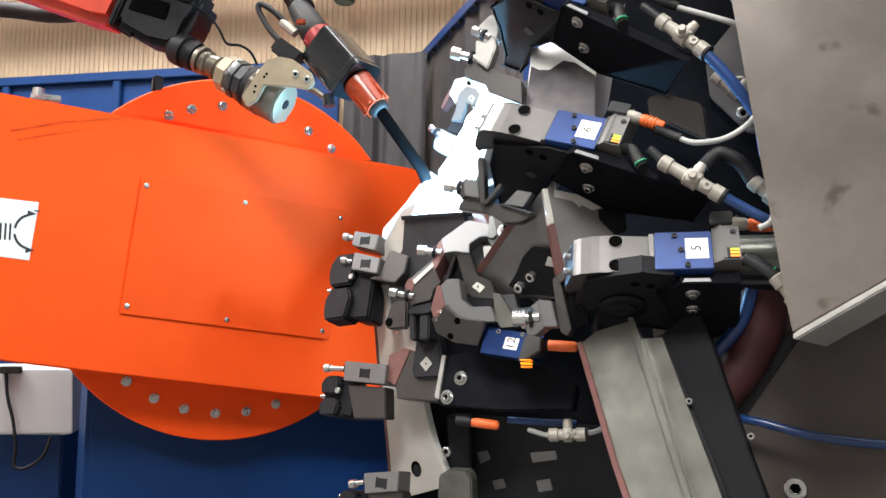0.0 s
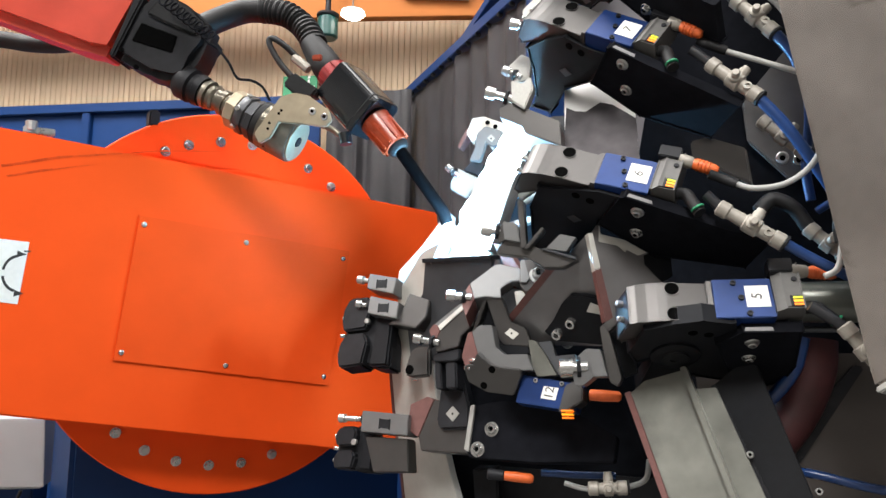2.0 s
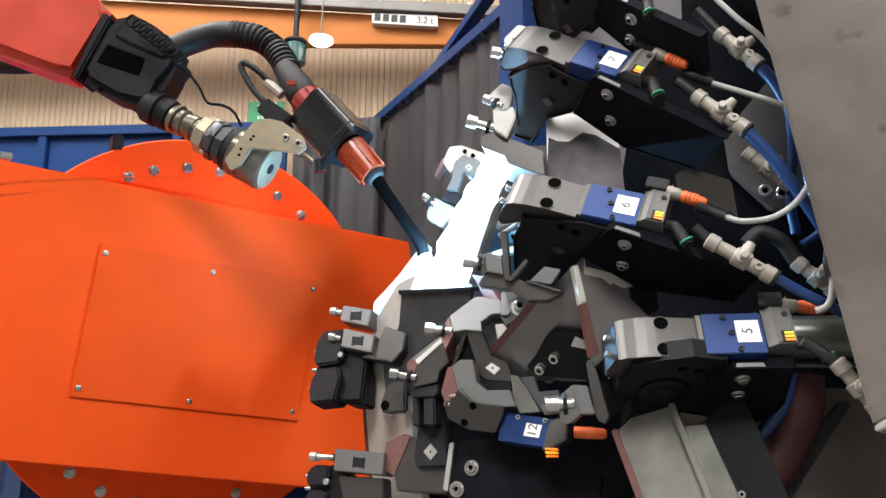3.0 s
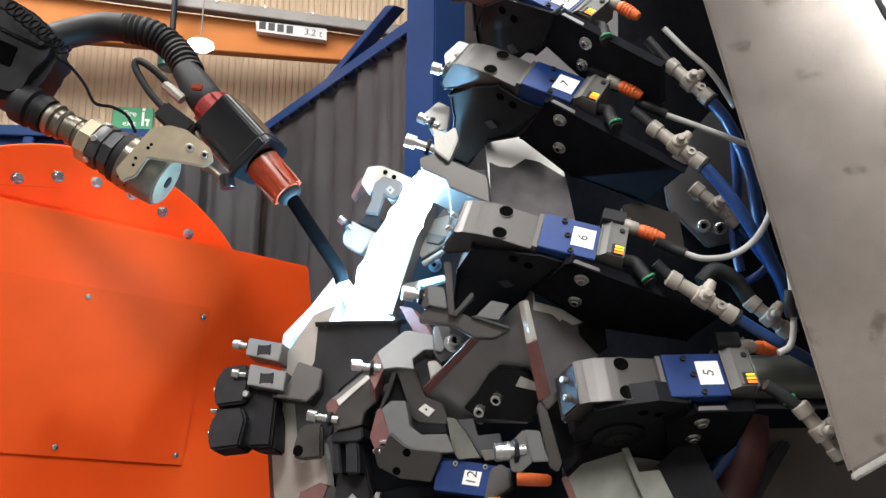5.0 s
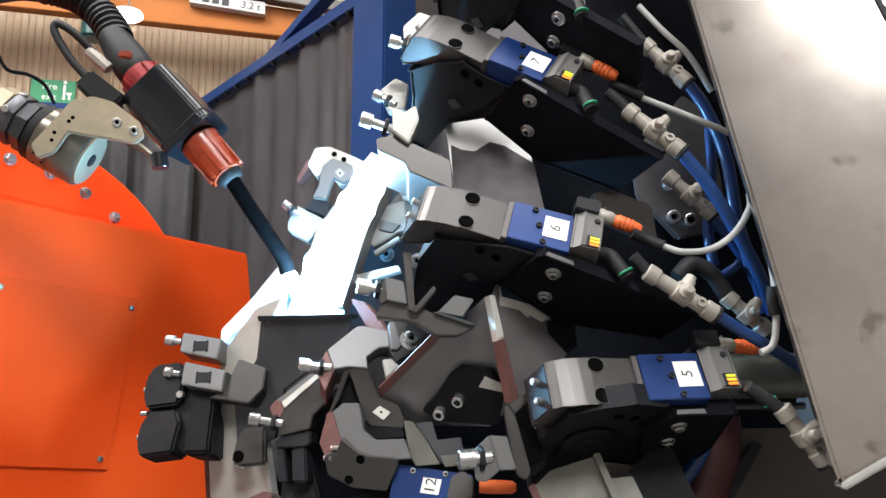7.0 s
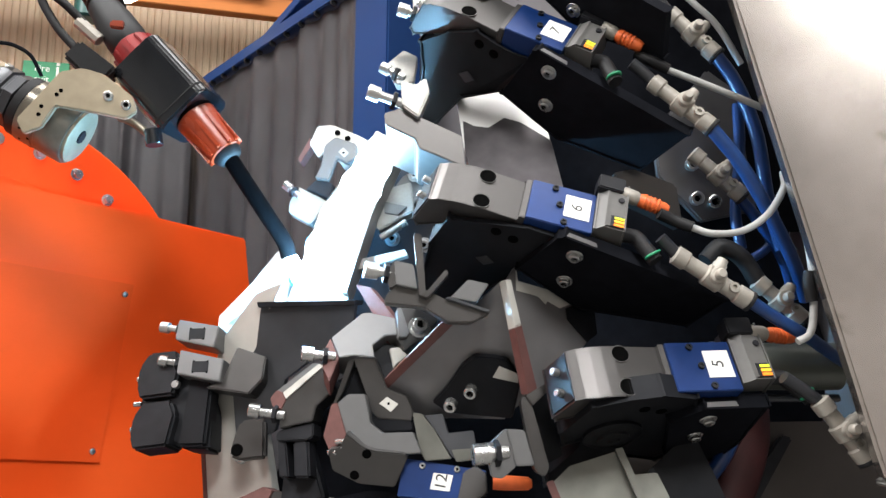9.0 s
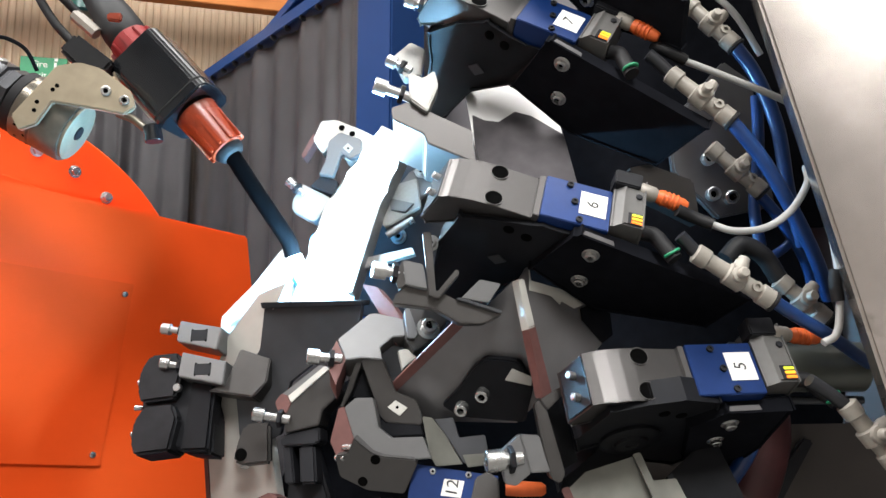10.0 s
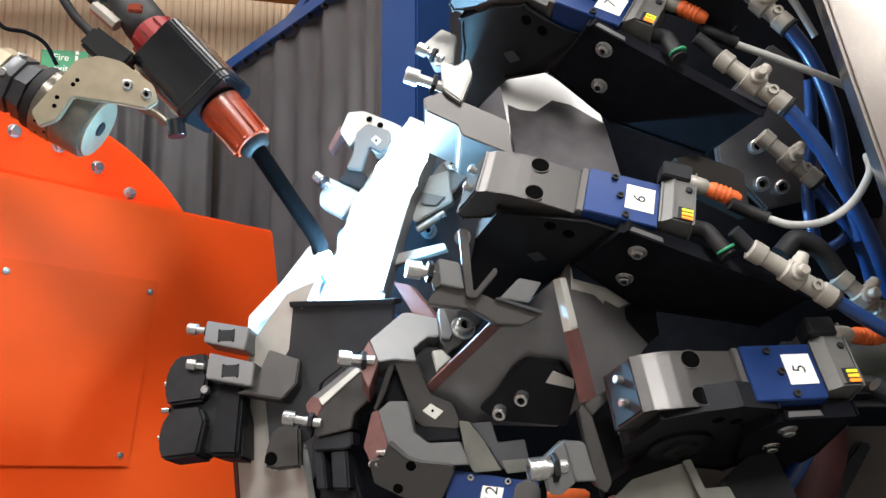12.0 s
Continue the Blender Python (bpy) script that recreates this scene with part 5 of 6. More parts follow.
for x, y in [(-0.0112, -0.022), (0.0452, -0.036)]:
    cap_screw(bp, shift(x, y, 0.0), 0.009, 0.009)

# dark frame of the fixture behind all that
bk = billet("fixture_frame", "dark steel main frame of the welding fixture", "fixture frame", basis((0.2291, 1.5200, 1.7863), (0.9796, -0.1999, -0.0206), (-0.2009, -0.9744, -0.1005)), [(-0.1074, 0.1147), (-0.0642, 0.3693), (0.0779, 0.4429), (0.2113, 0.2349), (0.3006, -0.0523), (0.3926, -0.3312), (0.4526, -0.6772), (-0.5468, -0.769), (-0.5176, -0.3942), (-0.4412, -0.2184), (-0.3233, -0.1381), (-0.2265, -0.0594)], 0.04, NECK, 0.004)
part("rear_plate", slab([(0.0, 0.30), (0.0, 0.90), (0.34, 0.90), (0.34, 0.05), (0.24, 0.05), (0.16, 0.25)], -0.05, -0.03, 0.002), NECK, bk, "dark rear plate behind the hoses")
part("grey_gusset", slab([(0.066, 0.1899), (0.1448, 0.2843), (0.1849, 0.2545), (0.2169, 0.0753), (0.1368, 0.0568), (0.0744, 0.123)], 0.0, 0.02, 0.003), WEBM, bk, "grey gusset plate")
part("angle_plate", slab([(-0.0084, 0.1115), (0.0169, 0.1173), (0.0749, 0.0961), (0.084, 0.0379), (0.0331, 0.0636), (-0.0044, 0.081)], 0.08, 0.13, 0.003), BODY, bk)
for x, y in [(0.1221, 0.1416), (0.1284, 0.0908), (0.1537, 0.0862), (-0.2039, -0.1799), (-0.2316, -0.2268)]:
    cap_screw(bk, shift(x, y, 0.02), 0.010, 0.014, False)
for patch in ([(-0.3647, -0.544), (-0.3426, -0.5367), (-0.3354, -0.5538), (-0.3573, -0.5658)], [(-0.3331, -0.5963), (-0.3091, -0.5884), (-0.302, -0.6053), (-0.3259, -0.6133)], [(-0.2528, -0.5299), (-0.2018, -0.5191), (-0.1984, -0.536), (-0.2482, -0.549)], [(-0.2413, -0.5832), (-0.213, -0.5748), (-0.2074, -0.5957), (-0.2356, -0.6043)]):
    part("pale_patch", slab(patch, 0.003, 0.006, 0.001), WEBM, bk)
fp = part("foot_plate", slab([(-0.4028, -0.568), (-0.3861, -0.557), (-0.3438, -0.5533), (-0.3346, -0.5669), (-0.3303, -0.683), (-0.4106, -0.6974)], 0.07, 0.10, 0.003), CHANM, bk, "pale rounded foot plate")
part("foot_post", slab([(-0.4004, -0.4609), (-0.3523, -0.4558), (-0.3478, -0.5588), (-0.3935, -0.5739)], 0.04, 0.07, 0.003), BLACK, bk)
fx, fy = (-0.3994, -0.5289)
cap_screw(bk, shift(fx, fy, 0.066), 0.010, 0.01, False)
part("pale_wedge", slab([(-0.1703, -0.1536), (-0.1543, -0.1343), (-0.1072, -0.1801), (-0.1759, -0.1688)], 0.03, 0.05, 0.001), PALE, bk)
part("lower_panel", slab([(-0.41, -0.47), (0.02, -0.46), (0.02, -0.74), (-0.43, -0.75)], 0.0, 0.003, 0.001), DARK, bk, "dark grey lower panel")

cyl = thing("air_cylinder", "grey-green air cylinder tube behind the clamp", "cylinder", along((0.3242, 1.3600, 1.6282), (0.4092, 1.3400, 1.6290))[0])
part("tube", lathe([(0.0, 0.026), (0.003, 0.030), (0.14, 0.030), (0.143, 0.027)], 28), CYL, cyl, smooth=True)
part("end_cap", lathe([(-0.018, 0.028), (-0.015, 0.032), (0.0, 0.032), (0.002, 0.030)], 24), DARK, cyl, smooth=True)
part("tie_rod", rod(0.005, -0.01, 0.14, 10, shift(0.0, -0.040, 0.0)), DARKWEB, cyl, smooth=True)

# ---- cover and guard ----
cov = thing("sheet_cover", "large brushed steel sheet cover with bent edge", "machine cover", basis((0.3426, 1.1600, 1.6954), (0.8660, -0.4968, 0.0578), (-0.5001, -0.8602, 0.1000)))
part("face", slab([(-0.1247, 0.8361), (0.3746, 0.5915), (0.2996, -0.0292), (0.0325, -0.1778), (0.0247, -0.1814), (0.0204, -0.1601)], -0.06, 0, 0.004), COVER, cov)
part("bent_lip", slab([(0.0246, -0.1826), (0.0327, -0.1766), (0.3001, -0.0269), (0.2982, -0.0361), (0.0288, -0.1886)], -0.10, 0.004, 0.002), PALE, cov, "bright folded lip")
part("second_sheet", slab([(0.0887, 0.5928), (0.0945, 0.5942), (0.19, 0.1814), (0.184, 0.1783)], 0.0, 0.003, 0.001), DARK, cov, "dark seam between the sheets")
grd = thing("round_guard", "dull brown-grey sheet guard below the cover", "machine guard", basis((0.4081, 1.4000, 1.4179), (0.9796, -0.1999, 0.0206), (-0.2009, -0.9744, 0.1005)))
part("sheet", slab([(-0.2117, 0.1381), (0.2892, 0.1378), (0.262, -0.2775), (-0.1679, -0.3504)], -0.03, -0.005, 0.003), GUARD, grd)
part("rib", slab([(-0.0891, -0.0045), (0.0191, 0.1205), (0.0346, 0.1163), (-0.0564, -0.0201), (-0.0816, -0.056)], -0.005, 0.004, 0.003), DARK, grd)
part("hose_sleeve", hose(loc3([(-0.0323, 0.1558), (-0.0374, 0.1113), (-0.059, 0.058), (-0.0889, 0.013), (-0.1318, -0.0331)], 0.015), 0.034, 14), REDHOSE, grd, "red-brown sleeve round hoses", True)
part("loop_hose", hose(loc3([(-0.0488, 0.1559), (-0.0622, 0.1111), (-0.0879, 0.075), (-0.1181, 0.0474)], 0.05), 0.010, 10), TUBE, grd, smooth=True)
for x, y in [(0.0025, -0.1364)]:
    cap_screw(grd, shift(x, y, -0.005), 0.016, 0.014, False)
long_hose = thing("blue_air_line", "blue air hose across the guard", "hose")
part("tube", hose([(0.2775, 1.4, 1.381), (0.3466, 1.36, 1.382), (0.4274, 1.34, 1.368), (0.5177, 1.33, 1.363), (0.6424, 1.33, 1.369)], 0.0065), TUBE, long_hose, smooth=True)


# ---- air fittings and hoses ----
def valve(p, q, label="beige flow control valve on an air hose"):
    """Push-in flow valve between the ends p and q with a knob to the front."""
    m, n = along(p, q)
    v = thing("flow_valve", label, "valve", m, "beige flow valves")
    part("body", lathe([(0, 0.008), (0.002, 0.0115), (0.016, 0.0115), (0.018, 0.009), (n * 0.4, 0.0095), (n * 0.42, 0.013), (n * 0.62, 0.013), (n * 0.64, 0.0095), (n - 0.018, 0.0095), (n - 0.016, 0.0118), (n - 0.002, 0.0118), (n, 0.008)], 18), FITTING, v, smooth=True)
    back = m.to_3x3().inverted() @ Vector((0, -1, 0.1))
    c = Vector((0, 0, n * 0.52))
    kd = (back - Vector((0, 0, back.z))).normalized()
    km, _ = along(c, c + kd)
    part("knob", lathe([(0.010, 0.0095), (0.016, 0.0095), (0.017, 0.008), (0.017, 0.006), (0.024, 0.006), (0.026, 0.0045)], 14, km), FITTING, v, smooth=True)
    sm, _ = along(c, c + kd.cross(Vector((0, 0, 1))))
    part("side_port", lathe([(0.006, 0.008), (0.020, 0.008), (0.022, 0.0065), (0.026, 0.0065)], 14, sm), FITTING, v, smooth=True)
    part("collar", rod(0.0125, n - 0.001, n + 0.003, 16), RUBBER, v, smooth=True)
    lug_base = Vector((0, 0, n * 0.75))
    part("lug", lathe([(0, 0.006), (0.004, 0.006), (0.004, 0.003), (0.001, 0.003)], 12, along(lug_base + kd * 0.008, lug_base + kd * 0.02)[0]), FITTING, v, smooth=True)
    return v


def line(name, pts, r, material, label, category="hose"):
    t = thing(name, label, category)
    part("tube", hose(pts, r), material, t, smooth=True)
    return t


valve((0.2133, 1.25, 1.755), (0.2965, 1.24, 1.701))
valve((0.2115, 1.29, 1.978), (0.2778, 1.27, 1.915))
valve((0.2567, 1.33, 2.092), (0.3106, 1.31, 2.026))
valve((0.3599, 1.22, 1.592), (0.4062, 1.21, 1.528))
valve((0.3405, 1.3, 1.733), (0.394, 1.29, 1.684))
valve((0.2954, 1.36, 1.91), (0.3589, 1.35, 1.85))
AIR = "blue air hose between the fittings"
line("air_hose", [(0.2951, 1.24, 1.703), (0.3237, 1.24, 1.685), (0.356, 1.24, 1.667), (0.3916, 1.26, 1.654), (0.4504, 1.3, 1.634)], 0.0075, TUBE, AIR)
line("air_hose", [(0.274, 1.27, 1.918), (0.311, 1.27, 1.873), (0.3514, 1.28, 1.816), (0.3927, 1.3, 1.757), (0.4196, 1.32, 1.712)], 0.0085, TUBE, AIR)
line("air_hose", [(0.3082, 1.31, 2.029), (0.3354, 1.31, 1.99), (0.3602, 1.31, 1.923), (0.3758, 1.32, 1.842), (0.3967, 1.33, 1.778)], 0.0085, TUBE, AIR)
line("air_hose", [(0.3649, 1.36, 1.982), (0.3692, 1.37, 1.914), (0.3643, 1.38, 1.837), (0.3696, 1.38, 1.785)], 0.0075, TUBE, AIR)
line("air_hose", [(0.3567, 1.36, 1.854), (0.3884, 1.36, 1.816), (0.424, 1.37, 1.768), (0.4424, 1.38, 1.719)], 0.0075, TUBE, AIR)
line("air_hose", [(0.3771, 1.38, 1.768), (0.3994, 1.37, 1.784), (0.4185, 1.37, 1.81)], 0.006, TUBE, AIR)
line("air_hose", [(0.1975, 1.25, 1.773), (0.2084, 1.25, 1.762), (0.2192, 1.25, 1.751)], 0.0075, TUBE_B, "short black air hose into the valve")
line("air_hose", [(0.1863, 1.29, 2), (0.1998, 1.29, 1.99), (0.2178, 1.29, 1.973)], 0.0075, TUBE_B, "short black air hose into the valve")
line("air_hose", [(0.2265, 1.33, 2.129), (0.2429, 1.33, 2.109), (0.2617, 1.33, 2.086)], 0.0075, TUBE_B, "short black air hose into the valve")
line("air_hose", [(0.3205, 1.22, 1.616), (0.3412, 1.22, 1.603), (0.3638, 1.22, 1.587)], 0.0075, TUBE_B, "short black air hose into the valve")
line("elbow_fitting", [(0.2766, 1.3, 1.755), (0.2975, 1.3, 1.773), (0.3247, 1.3, 1.76), (0.3429, 1.3, 1.733)], 0.011, RUBBER, "black push-in elbow fitting", "fitting")
CAB = "grey sensor cable with black sleeve"
line("sensor_cable", [(0.2398, 1.26, 1.789), (0.2624, 1.25, 1.78), (0.3008, 1.25, 1.785), (0.333, 1.25, 1.806), (0.3545, 1.25, 1.838), (0.3675, 1.27, 1.862)], 0.0042, GREYC, CAB, "cable")
line("cable_boot", [(0.2055, 1.27, 1.806), (0.2245, 1.27, 1.798), (0.2429, 1.26, 1.788)], 0.0072, RUBBER, "black cable sleeve behind the orange plug", "cable")
line("sensor_cable", [(0.2363, 1.3, 1.999), (0.2769, 1.29, 1.98), (0.3286, 1.28, 1.956), (0.384, 1.28, 1.935)], 0.0042, GREYC, CAB, "cable")
line("cable_boot", [(0.2014, 1.31, 2.021), (0.2161, 1.3, 2.009), (0.2387, 1.3, 1.999)], 0.0072, RUBBER, "black cable sleeve behind the orange plug", "cable")
line("sensor_cable", [(0.3401, 1.22, 1.655), (0.3554, 1.22, 1.664), (0.3616, 1.22, 1.687), (0.3635, 1.22, 1.731), (0.3671, 1.23, 1.769)], 0.0042, GREYC, CAB, "cable")
line("cable_boot", [(0.3608, 1.22, 1.734), (0.359, 1.22, 1.72), (0.3611, 1.22, 1.7)], 0.007, RUBBER, "black cable sleeve on the grey cable", "cable")
line("sensor_cable", [(0.257, 1.34, 2.153), (0.2863, 1.33, 2.113), (0.3191, 1.32, 2.073), (0.35, 1.32, 2.021)], 0.0042, GREYC, CAB, "cable")
line("sensor_cable", [(-0.006247, 1.5, 1.326), (0.03227, 1.49, 1.32), (0.08819, 1.48, 1.327), (0.1248, 1.48, 1.341), (0.1322, 1.48, 1.374)], 0.0045, GREYC, CAB, "cable")
line("air_hose", [(-0.04668, 1.52, 1.338), (0.01252, 1.51, 1.339), (0.07923, 1.5, 1.342)], 0.006, TUBE, AIR)
low_plug = thing("cable_plug", "orange plug on a grey cable below the bracket", "plug", along((-0.1091, 1.5, 1.333), (-0.05969, 1.5, 1.33))[0])
part("sleeve", lathe([(0, 0.008), (0.02, 0.009), (0.045, 0.0085), (0.05, 0.005)], 16), PLUG, low_plug, smooth=True)
part("nut", lathe([(-0.03, 0.007), (-0.028, 0.0095), (-0.002, 0.0095), (0, 0.007)], 14), DARK, low_plug, smooth=True)
valve((0.03269, 1.47, 1.324), (0.09711, 1.47, 1.329), "beige tee fitting on the lower air line")

# ---- welding robot ----
rob = thing("welding_robot", "red robot wrist with dark drum and worn nickel joints", "robot")
A0, A1 = Vector((-1.578, 1.52, 2.505)), Vector((-0.5577, 1.6, 1.966))
rm, rl = along(A0, A1)


def stage(p, q, prof, material, label="", seg=28):
    """A turned piece of the arm between the shares p and q of its axis."""
    n = rl * (q - p)
    return part(label.split()[-1] if label else "joint", lathe([(n * z, r) for z, r in prof], seg, rm @ Matrix.Translation((0, 0, rl * p))), material, rob, label, True)


fa = part("forearm", slab([(-0.8211, 0.3357), (-0.4174, 0.2535), (-0.0568, 0.1191), (-0.0449, 0.0785), (-0.1106, -0.0426), (-0.1628, -0.0339), (-0.3699, 0.0408), (-0.8192, 0.1953)], -0.10, 0.02, 0.022), ROBRED, rob, "red painted forearm casting", True)
fa.matrix_world = basis((-0.8351, 1.5600, 2.1851), (0.9674, 0.2518, 0.0265), (0.2532, -0.9621, -0.1013))
part("casting_seam", slab([(-0.059, 0.095), (-0.0449, 0.0809), (-0.1071, -0.0474), (-0.1175, -0.0428)], -0.09, 0.026, 0.004), DARK, rob, smooth=True).matrix_world = basis((-0.8351, 1.5600, 2.1851), (0.9674, 0.2518, 0.0265), (0.2532, -0.9621, -0.1013))
gb = part("wrist_gearbox", slab([(-0.1094, -0.0414), (-0.0519, 0.0783), (-0.0005, 0.0915), (0.0525, 0.0636), (0.0976, 0.0186), (0.0847, -0.0202), (0.0613, -0.0495), (0.045, -0.0858), (0.0146, -0.0959), (-0.0346, -0.0846)], -0.10, 0.03, 0.02), DARK, rob, "oily dark wrist gearbox", True)
gb.matrix_world = basis((-0.8351, 1.5600, 2.1851), (0.9674, 0.2518, 0.0265), (0.2532, -0.9621, -0.1013))
part("gearbox_slot", slab([(-0.0689, -0.0132), (-0.0481, 0.0256), (0.0258, -0.0019), (0.0143, -0.0382)], 0.028, 0.032, 0.002), SOCKET, gb)
part("gearbox_lid", slab([(-0.0004, 0.0866), (0.0526, 0.0588), (0.0893, 0.0185), (0.0611, -0.0013), (-0.0001, 0.0241), (-0.0377, 0.0426)], 0.03, 0.038, 0.006), GLOSSB, gb)
for x, y in [(-0.0874, -0.0327), (-0.0581, -0.0682), (0.035, 0.0488)]:
    part("lid_screw", rod(0.005, 0.03, 0.036, 12, shift(x, y, 0)), SOCKET, gb)
stage(0.745, 0.80, [(0, 0.030), (0.15, 0.037), (0.55, 0.037), (0.6, 0.030), (0.75, 0.030), (0.8, 0.035), (1, 0.032)], DARK, "oily joint")
stage(0.80, 0.83, [(0, 0.026), (0.2, 0.031), (0.45, 0.031), (0.5, 0.024), (0.8, 0.024), (0.85, 0.029), (1, 0.026)], NICKEL, "worn flange")
stage(0.83, 0.865, [(0, 0.024), (0.3, 0.024), (0.34, 0.0275), (0.6, 0.0275), (0.64, 0.024), (1, 0.024)], NICKEL, "worn tube")
stage(0.862, 0.885, [(0, 0.036), (0.15, 0.041), (0.9, 0.041), (1, 0.037)], OLIVE, "bright coupling", 8)
stage(0.885, 0.922, [(0, 0.040), (0.1, 0.043), (0.45, 0.043), (0.5, 0.039), (0.6, 0.039), (0.65, 0.043), (0.95, 0.043), (1, 0.038)], DARKWEB, "dark coupling", 8)
stage(0.922, 0.938, [(0, 0.038), (0.2, 0.047), (0.85, 0.047), (1, 0.040)], RUBBER, "black ring")
stage(0.935, 1.0, [(0, 0.044), (0.04, 0.049), (0.40, 0.049), (0.42, 0.0475), (0.45, 0.0475), (0.47, 0.049), (0.96, 0.049), (1, 0.047)], NICKEL, "steel drum", 40)
stage(0.9995, 1.004, [(0, 0.043), (0.9, 0.043), (1, 0.042)], OLIVE, "drum face", 40)
stage(1.003, 1.006, [(0, 0.012), (1, 0.010)], DARK, "centre recess", 12)
for k in range(10):
    part("drum_hole", rod(0.0022, 0.0485, 0.0495, 8, rm @ Matrix.Translation((0, 0, rl * (0.947 + 0.012 * (k % 2)))) @ pose(0, 0, 0, 0, 0, 200 + k * 14) @ pose(0, 0, 0, 0, 90, 0)), SOCKET, rob)
for k in range(6):
    a = k * math.pi / 3
    part("coupling_screw", rod(0.006, 0.038, 0.0445, 10, rm @ Matrix.Translation((0, 0, rl * 0.89)) @ pose(0, 0, 0, 0, 0, math.degrees(a)) @ pose(0, 0, 0, 0, 90, 0)), ZINC, rob)
ext = part("torch_bracket", slab([(-0.1688, -0.0695), (-0.115, 0.0024), (-0.0859, 0.0097), (-0.058, 0.0033), (-0.0178, -0.0261), (-0.0114, -0.0483), (-0.0258, -0.0596), (-0.0556, -0.055), (-0.1183, -0.0481), (-0.1368, -0.0797), (-0.1589, -0.0901)], 0.052, 0.064, 0.002), OLIVE, rob, "worn nickel torch bracket")
for x, y in [(-0.0505, -0.0284), (-0.026, -0.04)]:
    cap_screw(ext, shift(x, y, 0.064), 0.007, 0.004, False)
for x, y in [(-0.1403, -0.0614), (-0.1372, -0.0497), (-0.1181, -0.0315), (-0.1129, -0.0255)]:
    part("hole", rod(0.003, 0.063, 0.0646, 10, shift(x, y, 0)), SOCKET, ext)
for o in (ext, *ext.children_recursive):
    if o.parent == rob:
        o.matrix_world = basis((-0.4561, 1.6000, 2.0425), (0.9949, 0.1005, 0.0103), (0.1010, -0.9897, -0.1010))
coil = []
for k in range(60):
    q = k / 59
    base = Vector((-0.8041, 1.47, 2.234)).lerp(Vector((-0.6941, 1.48, 2.149)), q)
    coil.append(base + 0.011 * Vector((math.cos(k * 0.9), 0.3 * math.sin(k * 0.9), math.sin(k * 0.9))))
part("spring_wire", hose(coil, 0.0020, 6, 4), NECK, rob, "coiled black wire", True)
rob_wire = part("coil_wire", hose([(-0.8475, 1.55, 2.243), (-0.826, 1.55, 2.223), (-0.7973, 1.54, 2.224), (-0.7797, 1.54, 2.193), (-0.7517, 1.54, 2.199), (-0.7391, 1.54, 2.168), (-0.7181, 1.55, 2.154), (-0.6911, 1.55, 2.122), (-0.6709, 1.55, 2.089), (-0.6397, 1.55, 2.082), (-0.6146, 1.55, 2.067), (-0.6014, 1.56, 2.041)], 0.0028, 6), NECK, rob, "thin black coiled wire", True)

torch = thing("welding_torch", "black welding torch with red ring and orange collar", "welding torch")
TIP = Vector((-0.2432, 1.63, 1.795))
Q = [Vector(p) for p in [(-0.2432, 1.63, 1.795), (-0.2516, 1.625, 1.819), (-0.3379, 1.59, 1.943), (-0.3996, 1.6, 2.014), (-0.4935, 1.62, 2.115), (-0.5324, 1.63, 2.169)]]
part("neck", hose([Q[0], Q[1], Q[1].lerp(Q[2], 0.3), Q[1].lerp(Q[2], 0.6), Q[2], Q[2].lerp(Q[3], 0.2)], 0.0125, 16), SWAN, torch, "black swan neck", True)
Q[3] = Q[2].lerp(Q[3], 0.82)
m, n = along(Q[2], Q[3])
part("collar", lathe([(0, 0.021), (0.004, 0.026), (n * 0.7, 0.031), (n, 0.033)], 20, m), COLLAR, torch, "scorched orange-red collar", True)
# black ring added for the dark gap at the collar's lower end
part("collar_nut", lathe([(-0.010, 0.015), (-0.008, 0.019), (0.0, 0.0235), (0.003, 0.0235)], 20, m), RUBBER, torch, smooth=True)
for k in range(10):
    a = 36 * k
    part("collar_rib", box(0.026, 0.0315, -0.003, 0.003, 0.006, n * 0.8, 0.001), COLLAR, torch).matrix_basis = m @ pose(0, 0, 0, 0, 0, a)
m, n = along(Q[3], Q[4])
view = m.to_3x3().inverted() @ Vector((0.05, -1.17, -0.44))
m_box = m @ pose(0, 0, 0, 0, 0, math.degrees(math.atan2(view.y, view.x)))
rounded = [(sx * 0.031 + 0.016 * math.cos(a), sy * 0.031 + 0.016 * math.sin(a)) for sx, sy, a0_ in ((1, 1, 0), (-1, 1, 90), (-1, -1, 180), (1, -1, 270)) for a in [radians(a0_ + k * 18) for k in range(6)]]
part("housing", slab(rounded, 0.002, n * 0.80, 0.006, m_box), GLOSSB, torch, "glossy black motor housing", True)
part("housing_seam", slab([(x * 1.012, y * 1.012) for x, y in rounded], n * 0.10, n * 0.12, 0.0006, m_box), RUBBER, torch, smooth=True)
part("red_ring", lathe([(n * 0.79, 0.030), (n * 0.82, 0.034), (n * 1.02, 0.032), (n * 1.05, 0.026)], 24, m), REDR, torch, "dark red plastic ring", True)
for k in range(9):
    part("ring_rib", box(0.030, 0.0365, -0.005, 0.005, n * 0.83, n * 1.0, 0.0012), REDR, torch).matrix_basis = m @ pose(0, 0, 0, 0, 0, 40 * k)
m, n = along(Q[4], Q[5])
part("swivel", lathe([(-0.01, 0.024), (0.004, 0.031), (0.02, 0.032), (n * 0.8, 0.030), (n * 1.4, 0.024)], 20, m), RUBBER, torch, smooth=True)
part("swivel_mark", slab([(-0.0556, 0.0891), (-0.0368, 0.0902), (-0.0383, 0.0782), (-0.0571, 0.0791)], 0.034, 0.045, 0.002), COLLAR, torch).matrix_world = basis((-0.4561, 1.6000, 2.0425), (0.9949, 0.1005, 0.0103), (0.1010, -0.9897, -0.1010))
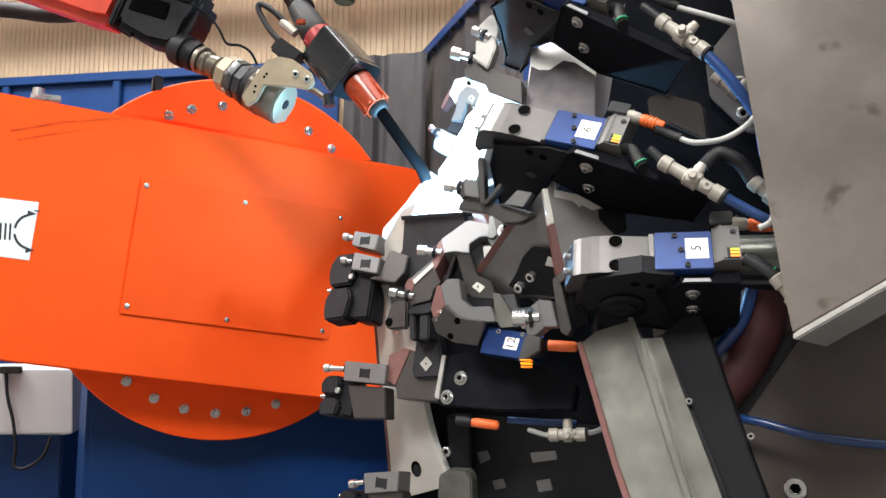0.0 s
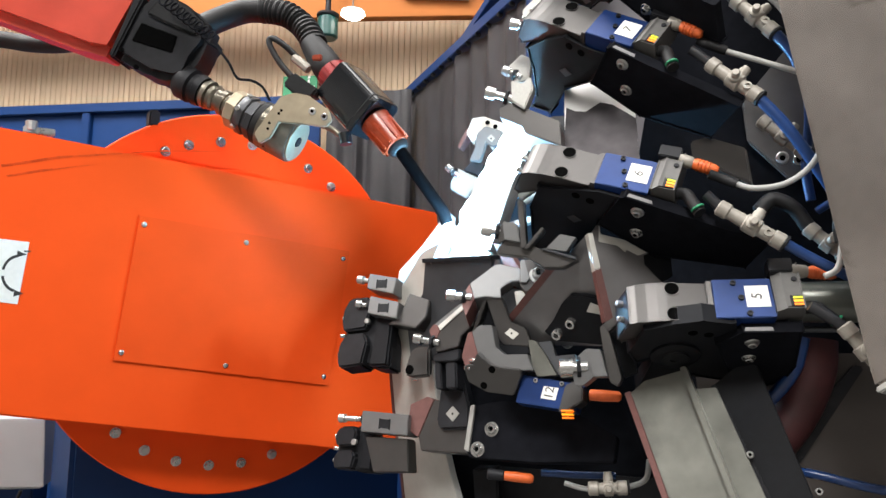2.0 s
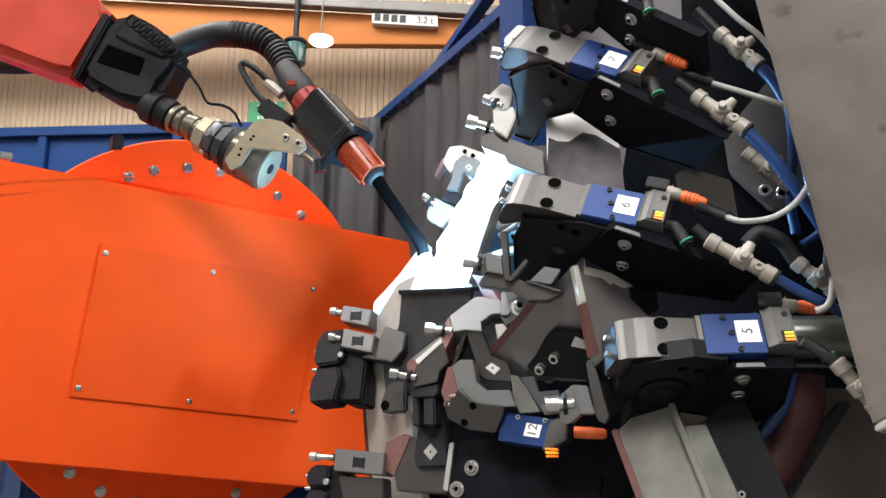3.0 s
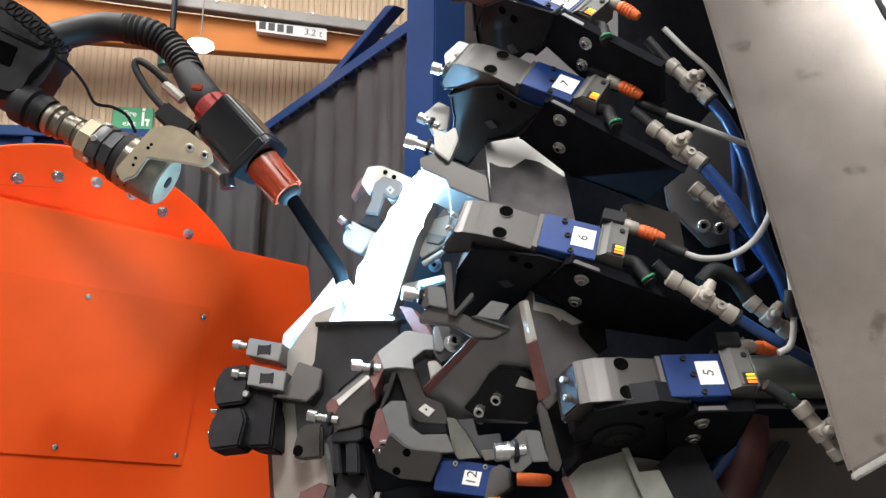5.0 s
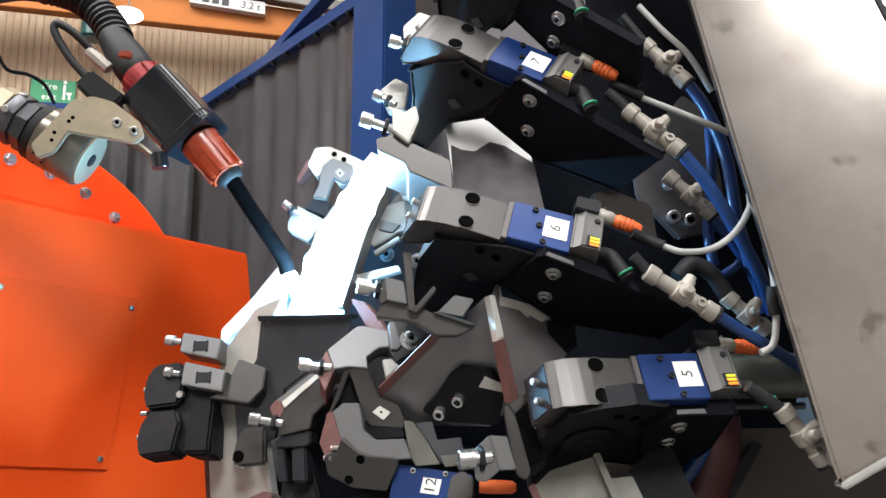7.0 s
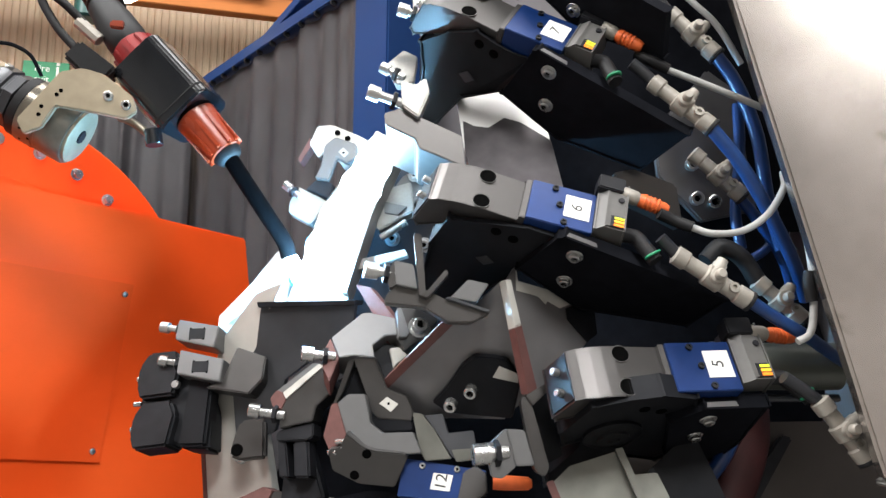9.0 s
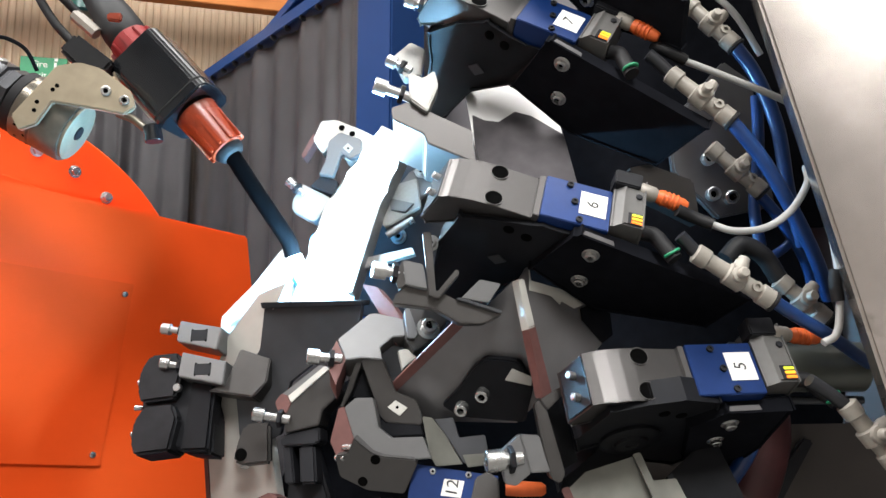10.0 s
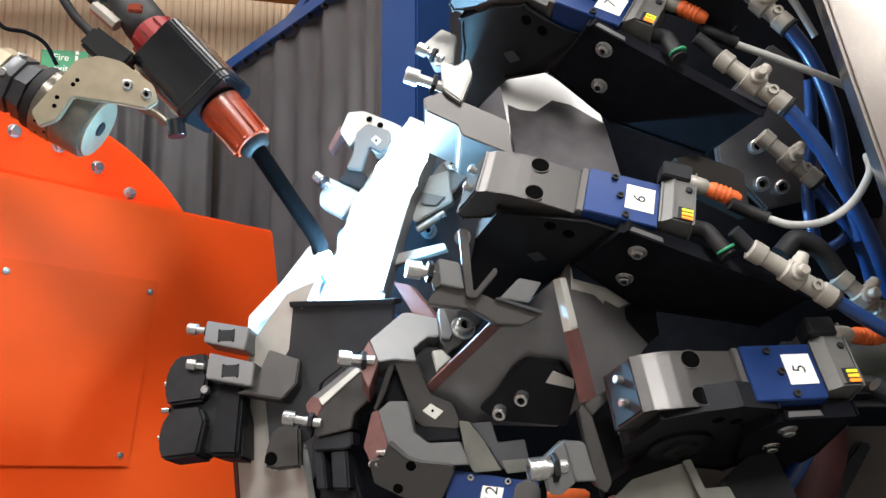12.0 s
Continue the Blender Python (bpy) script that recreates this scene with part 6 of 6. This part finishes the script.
part("side_plate", slab([(-0.0542, 0.0128), (-0.0343, 0.0271), (0.0409, -0.0444), (0.0219, -0.0626), (-0.0001, -0.0512)], 0.0, 0.012, 0.002), OLIVE, torch).matrix_world = basis((-0.4561, 1.6000, 2.0425), (0.9949, 0.1005, 0.0103), (0.1010, -0.9897, -0.1010))
part("side_motor", slab([(-0.1216, 0.0349), (-0.0996, 0.0606), (-0.0478, 0.0233), (-0.0607, 0.0073), (-0.0977, 0.0137)], -0.02, 0.03, 0.004), RUBBER, torch, "black side box").matrix_world = basis((-0.4561, 1.6000, 2.0425), (0.9949, 0.1005, 0.0103), (0.1010, -0.9897, -0.1010))
part("gas_hose", hose([(-0.5721, 1.6, 2.103), (-0.6005, 1.6, 2.135), (-0.6259, 1.6, 2.177), (-0.622, 1.6, 2.191), (-0.5956, 1.6, 2.176), (-0.5663, 1.61, 2.149)], 0.0065), RUBBER, torch, smooth=True)
part("plug", rod(0.010, 0, 0.045, 8, along((-0.5746, 1.61, 2.151), (-0.5466, 1.61, 2.127))[0]), FITTING, torch, smooth=True)
part("hose", hose([(-0.5415, 1.64, 2.187), (-0.5601, 1.65, 2.219), (-0.5885, 1.66, 2.251), (-0.6241, 1.66, 2.273), (-0.6813, 1.66, 2.285)], 0.029, 18, 12, 0.004, 0.012), RUBBER, torch, "ribbed black hose package", True)
part("hose_end", hose([(-0.6738, 1.66, 2.284), (-0.7182, 1.66, 2.284), (-0.7651, 1.65, 2.266), (-0.8055, 1.63, 2.239), (-0.8494, 1.6, 2.214), (-0.9631, 1.56, 2.202)], 0.027, 18), RUBBER, torch, smooth=True)
part("pull_rod", hose([(-0.4954, 1.58, 1.991), (-0.4724, 1.58, 1.982), (-0.4468, 1.58, 1.962)], 0.006, 10), NICKEL, torch, smooth=True)
part("rod_end", rod(0.013, -0.012, 0.012, 16, along((-0.4448, 1.58, 1.962), (-0.4405, 1.58, 1.939))[0]), GLOSSB, torch, smooth=True)
line("robot_cable", [(-1.839, 1.72, 2.355), (-1.527, 1.72, 2.302), (-1.395, 1.72, 2.283), (-1.306, 1.72, 2.266), (-1.219, 1.72, 2.26), (-1.146, 1.72, 2.268), (-1.085, 1.72, 2.293)], 0.021, RUBBER, "thick black cable behind the robot arm", "cable")

# ---- the arc ----
arc = thing("welding_arc", "blinding blue-white welding arc on the seam", "arc")
part("flame", hose([TIP + Vector((0.004, 0.0, -0.004)), TIP.lerp(ARC, 0.5) + Vector((0.0, 0.0, -0.012)), ARC + Vector((0, 0.01, -0.02))], 0.011, 12), ARCM, arc, smooth=True)
seam = [(-0.09785, 1.655, 1.991), (-0.1284, 1.655, 1.922), (-0.1605, 1.655, 1.857), (-0.1878, 1.65, 1.799), (-0.2083, 1.64, 1.748)]
def ragged(points, r, seed):
    """A tube along the seam whose width wavers slowly."""
    rng = random.Random(seed)
    p1, p2 = rng.uniform(0, 6), rng.uniform(0, 6)
    bm = hose(points, r, 14, 14)
    vs = list(bm.verts)
    for i in range(0, len(vs), 14):
        k = i / 14
        mid = sum((v.co for v in vs[i:i + 14]), Vector()) / 14
        w = 1 + 0.09 * math.sin(k * 0.33 + p1) + 0.05 * math.sin(k * 0.71 + p2)
        w *= 0.55 + 0.45 * min(1, k / 8)
        for q, v in enumerate(vs[i:i + 14]):
            v.co = mid + (v.co - mid) * (w + 0.04 * math.sin(k * 0.5 + q))
    return bm


# added glow: white tube over the overlit flange, blue halo shell behind it
part("hot_seam", ragged([Vector(p) + Vector((0, -0.006, 0)) for p in seam], 0.033, 3), WHITE_GLOW, arc, "white glow painted over the overlit flange", True)
part("blue_glare", ragged([Vector(p) + Vector((0.004, 0.036, -0.002)) for p in seam], 0.041, 8), BLUE_HALO, arc, "blue halo of the glare, added as a glowing shell", True)
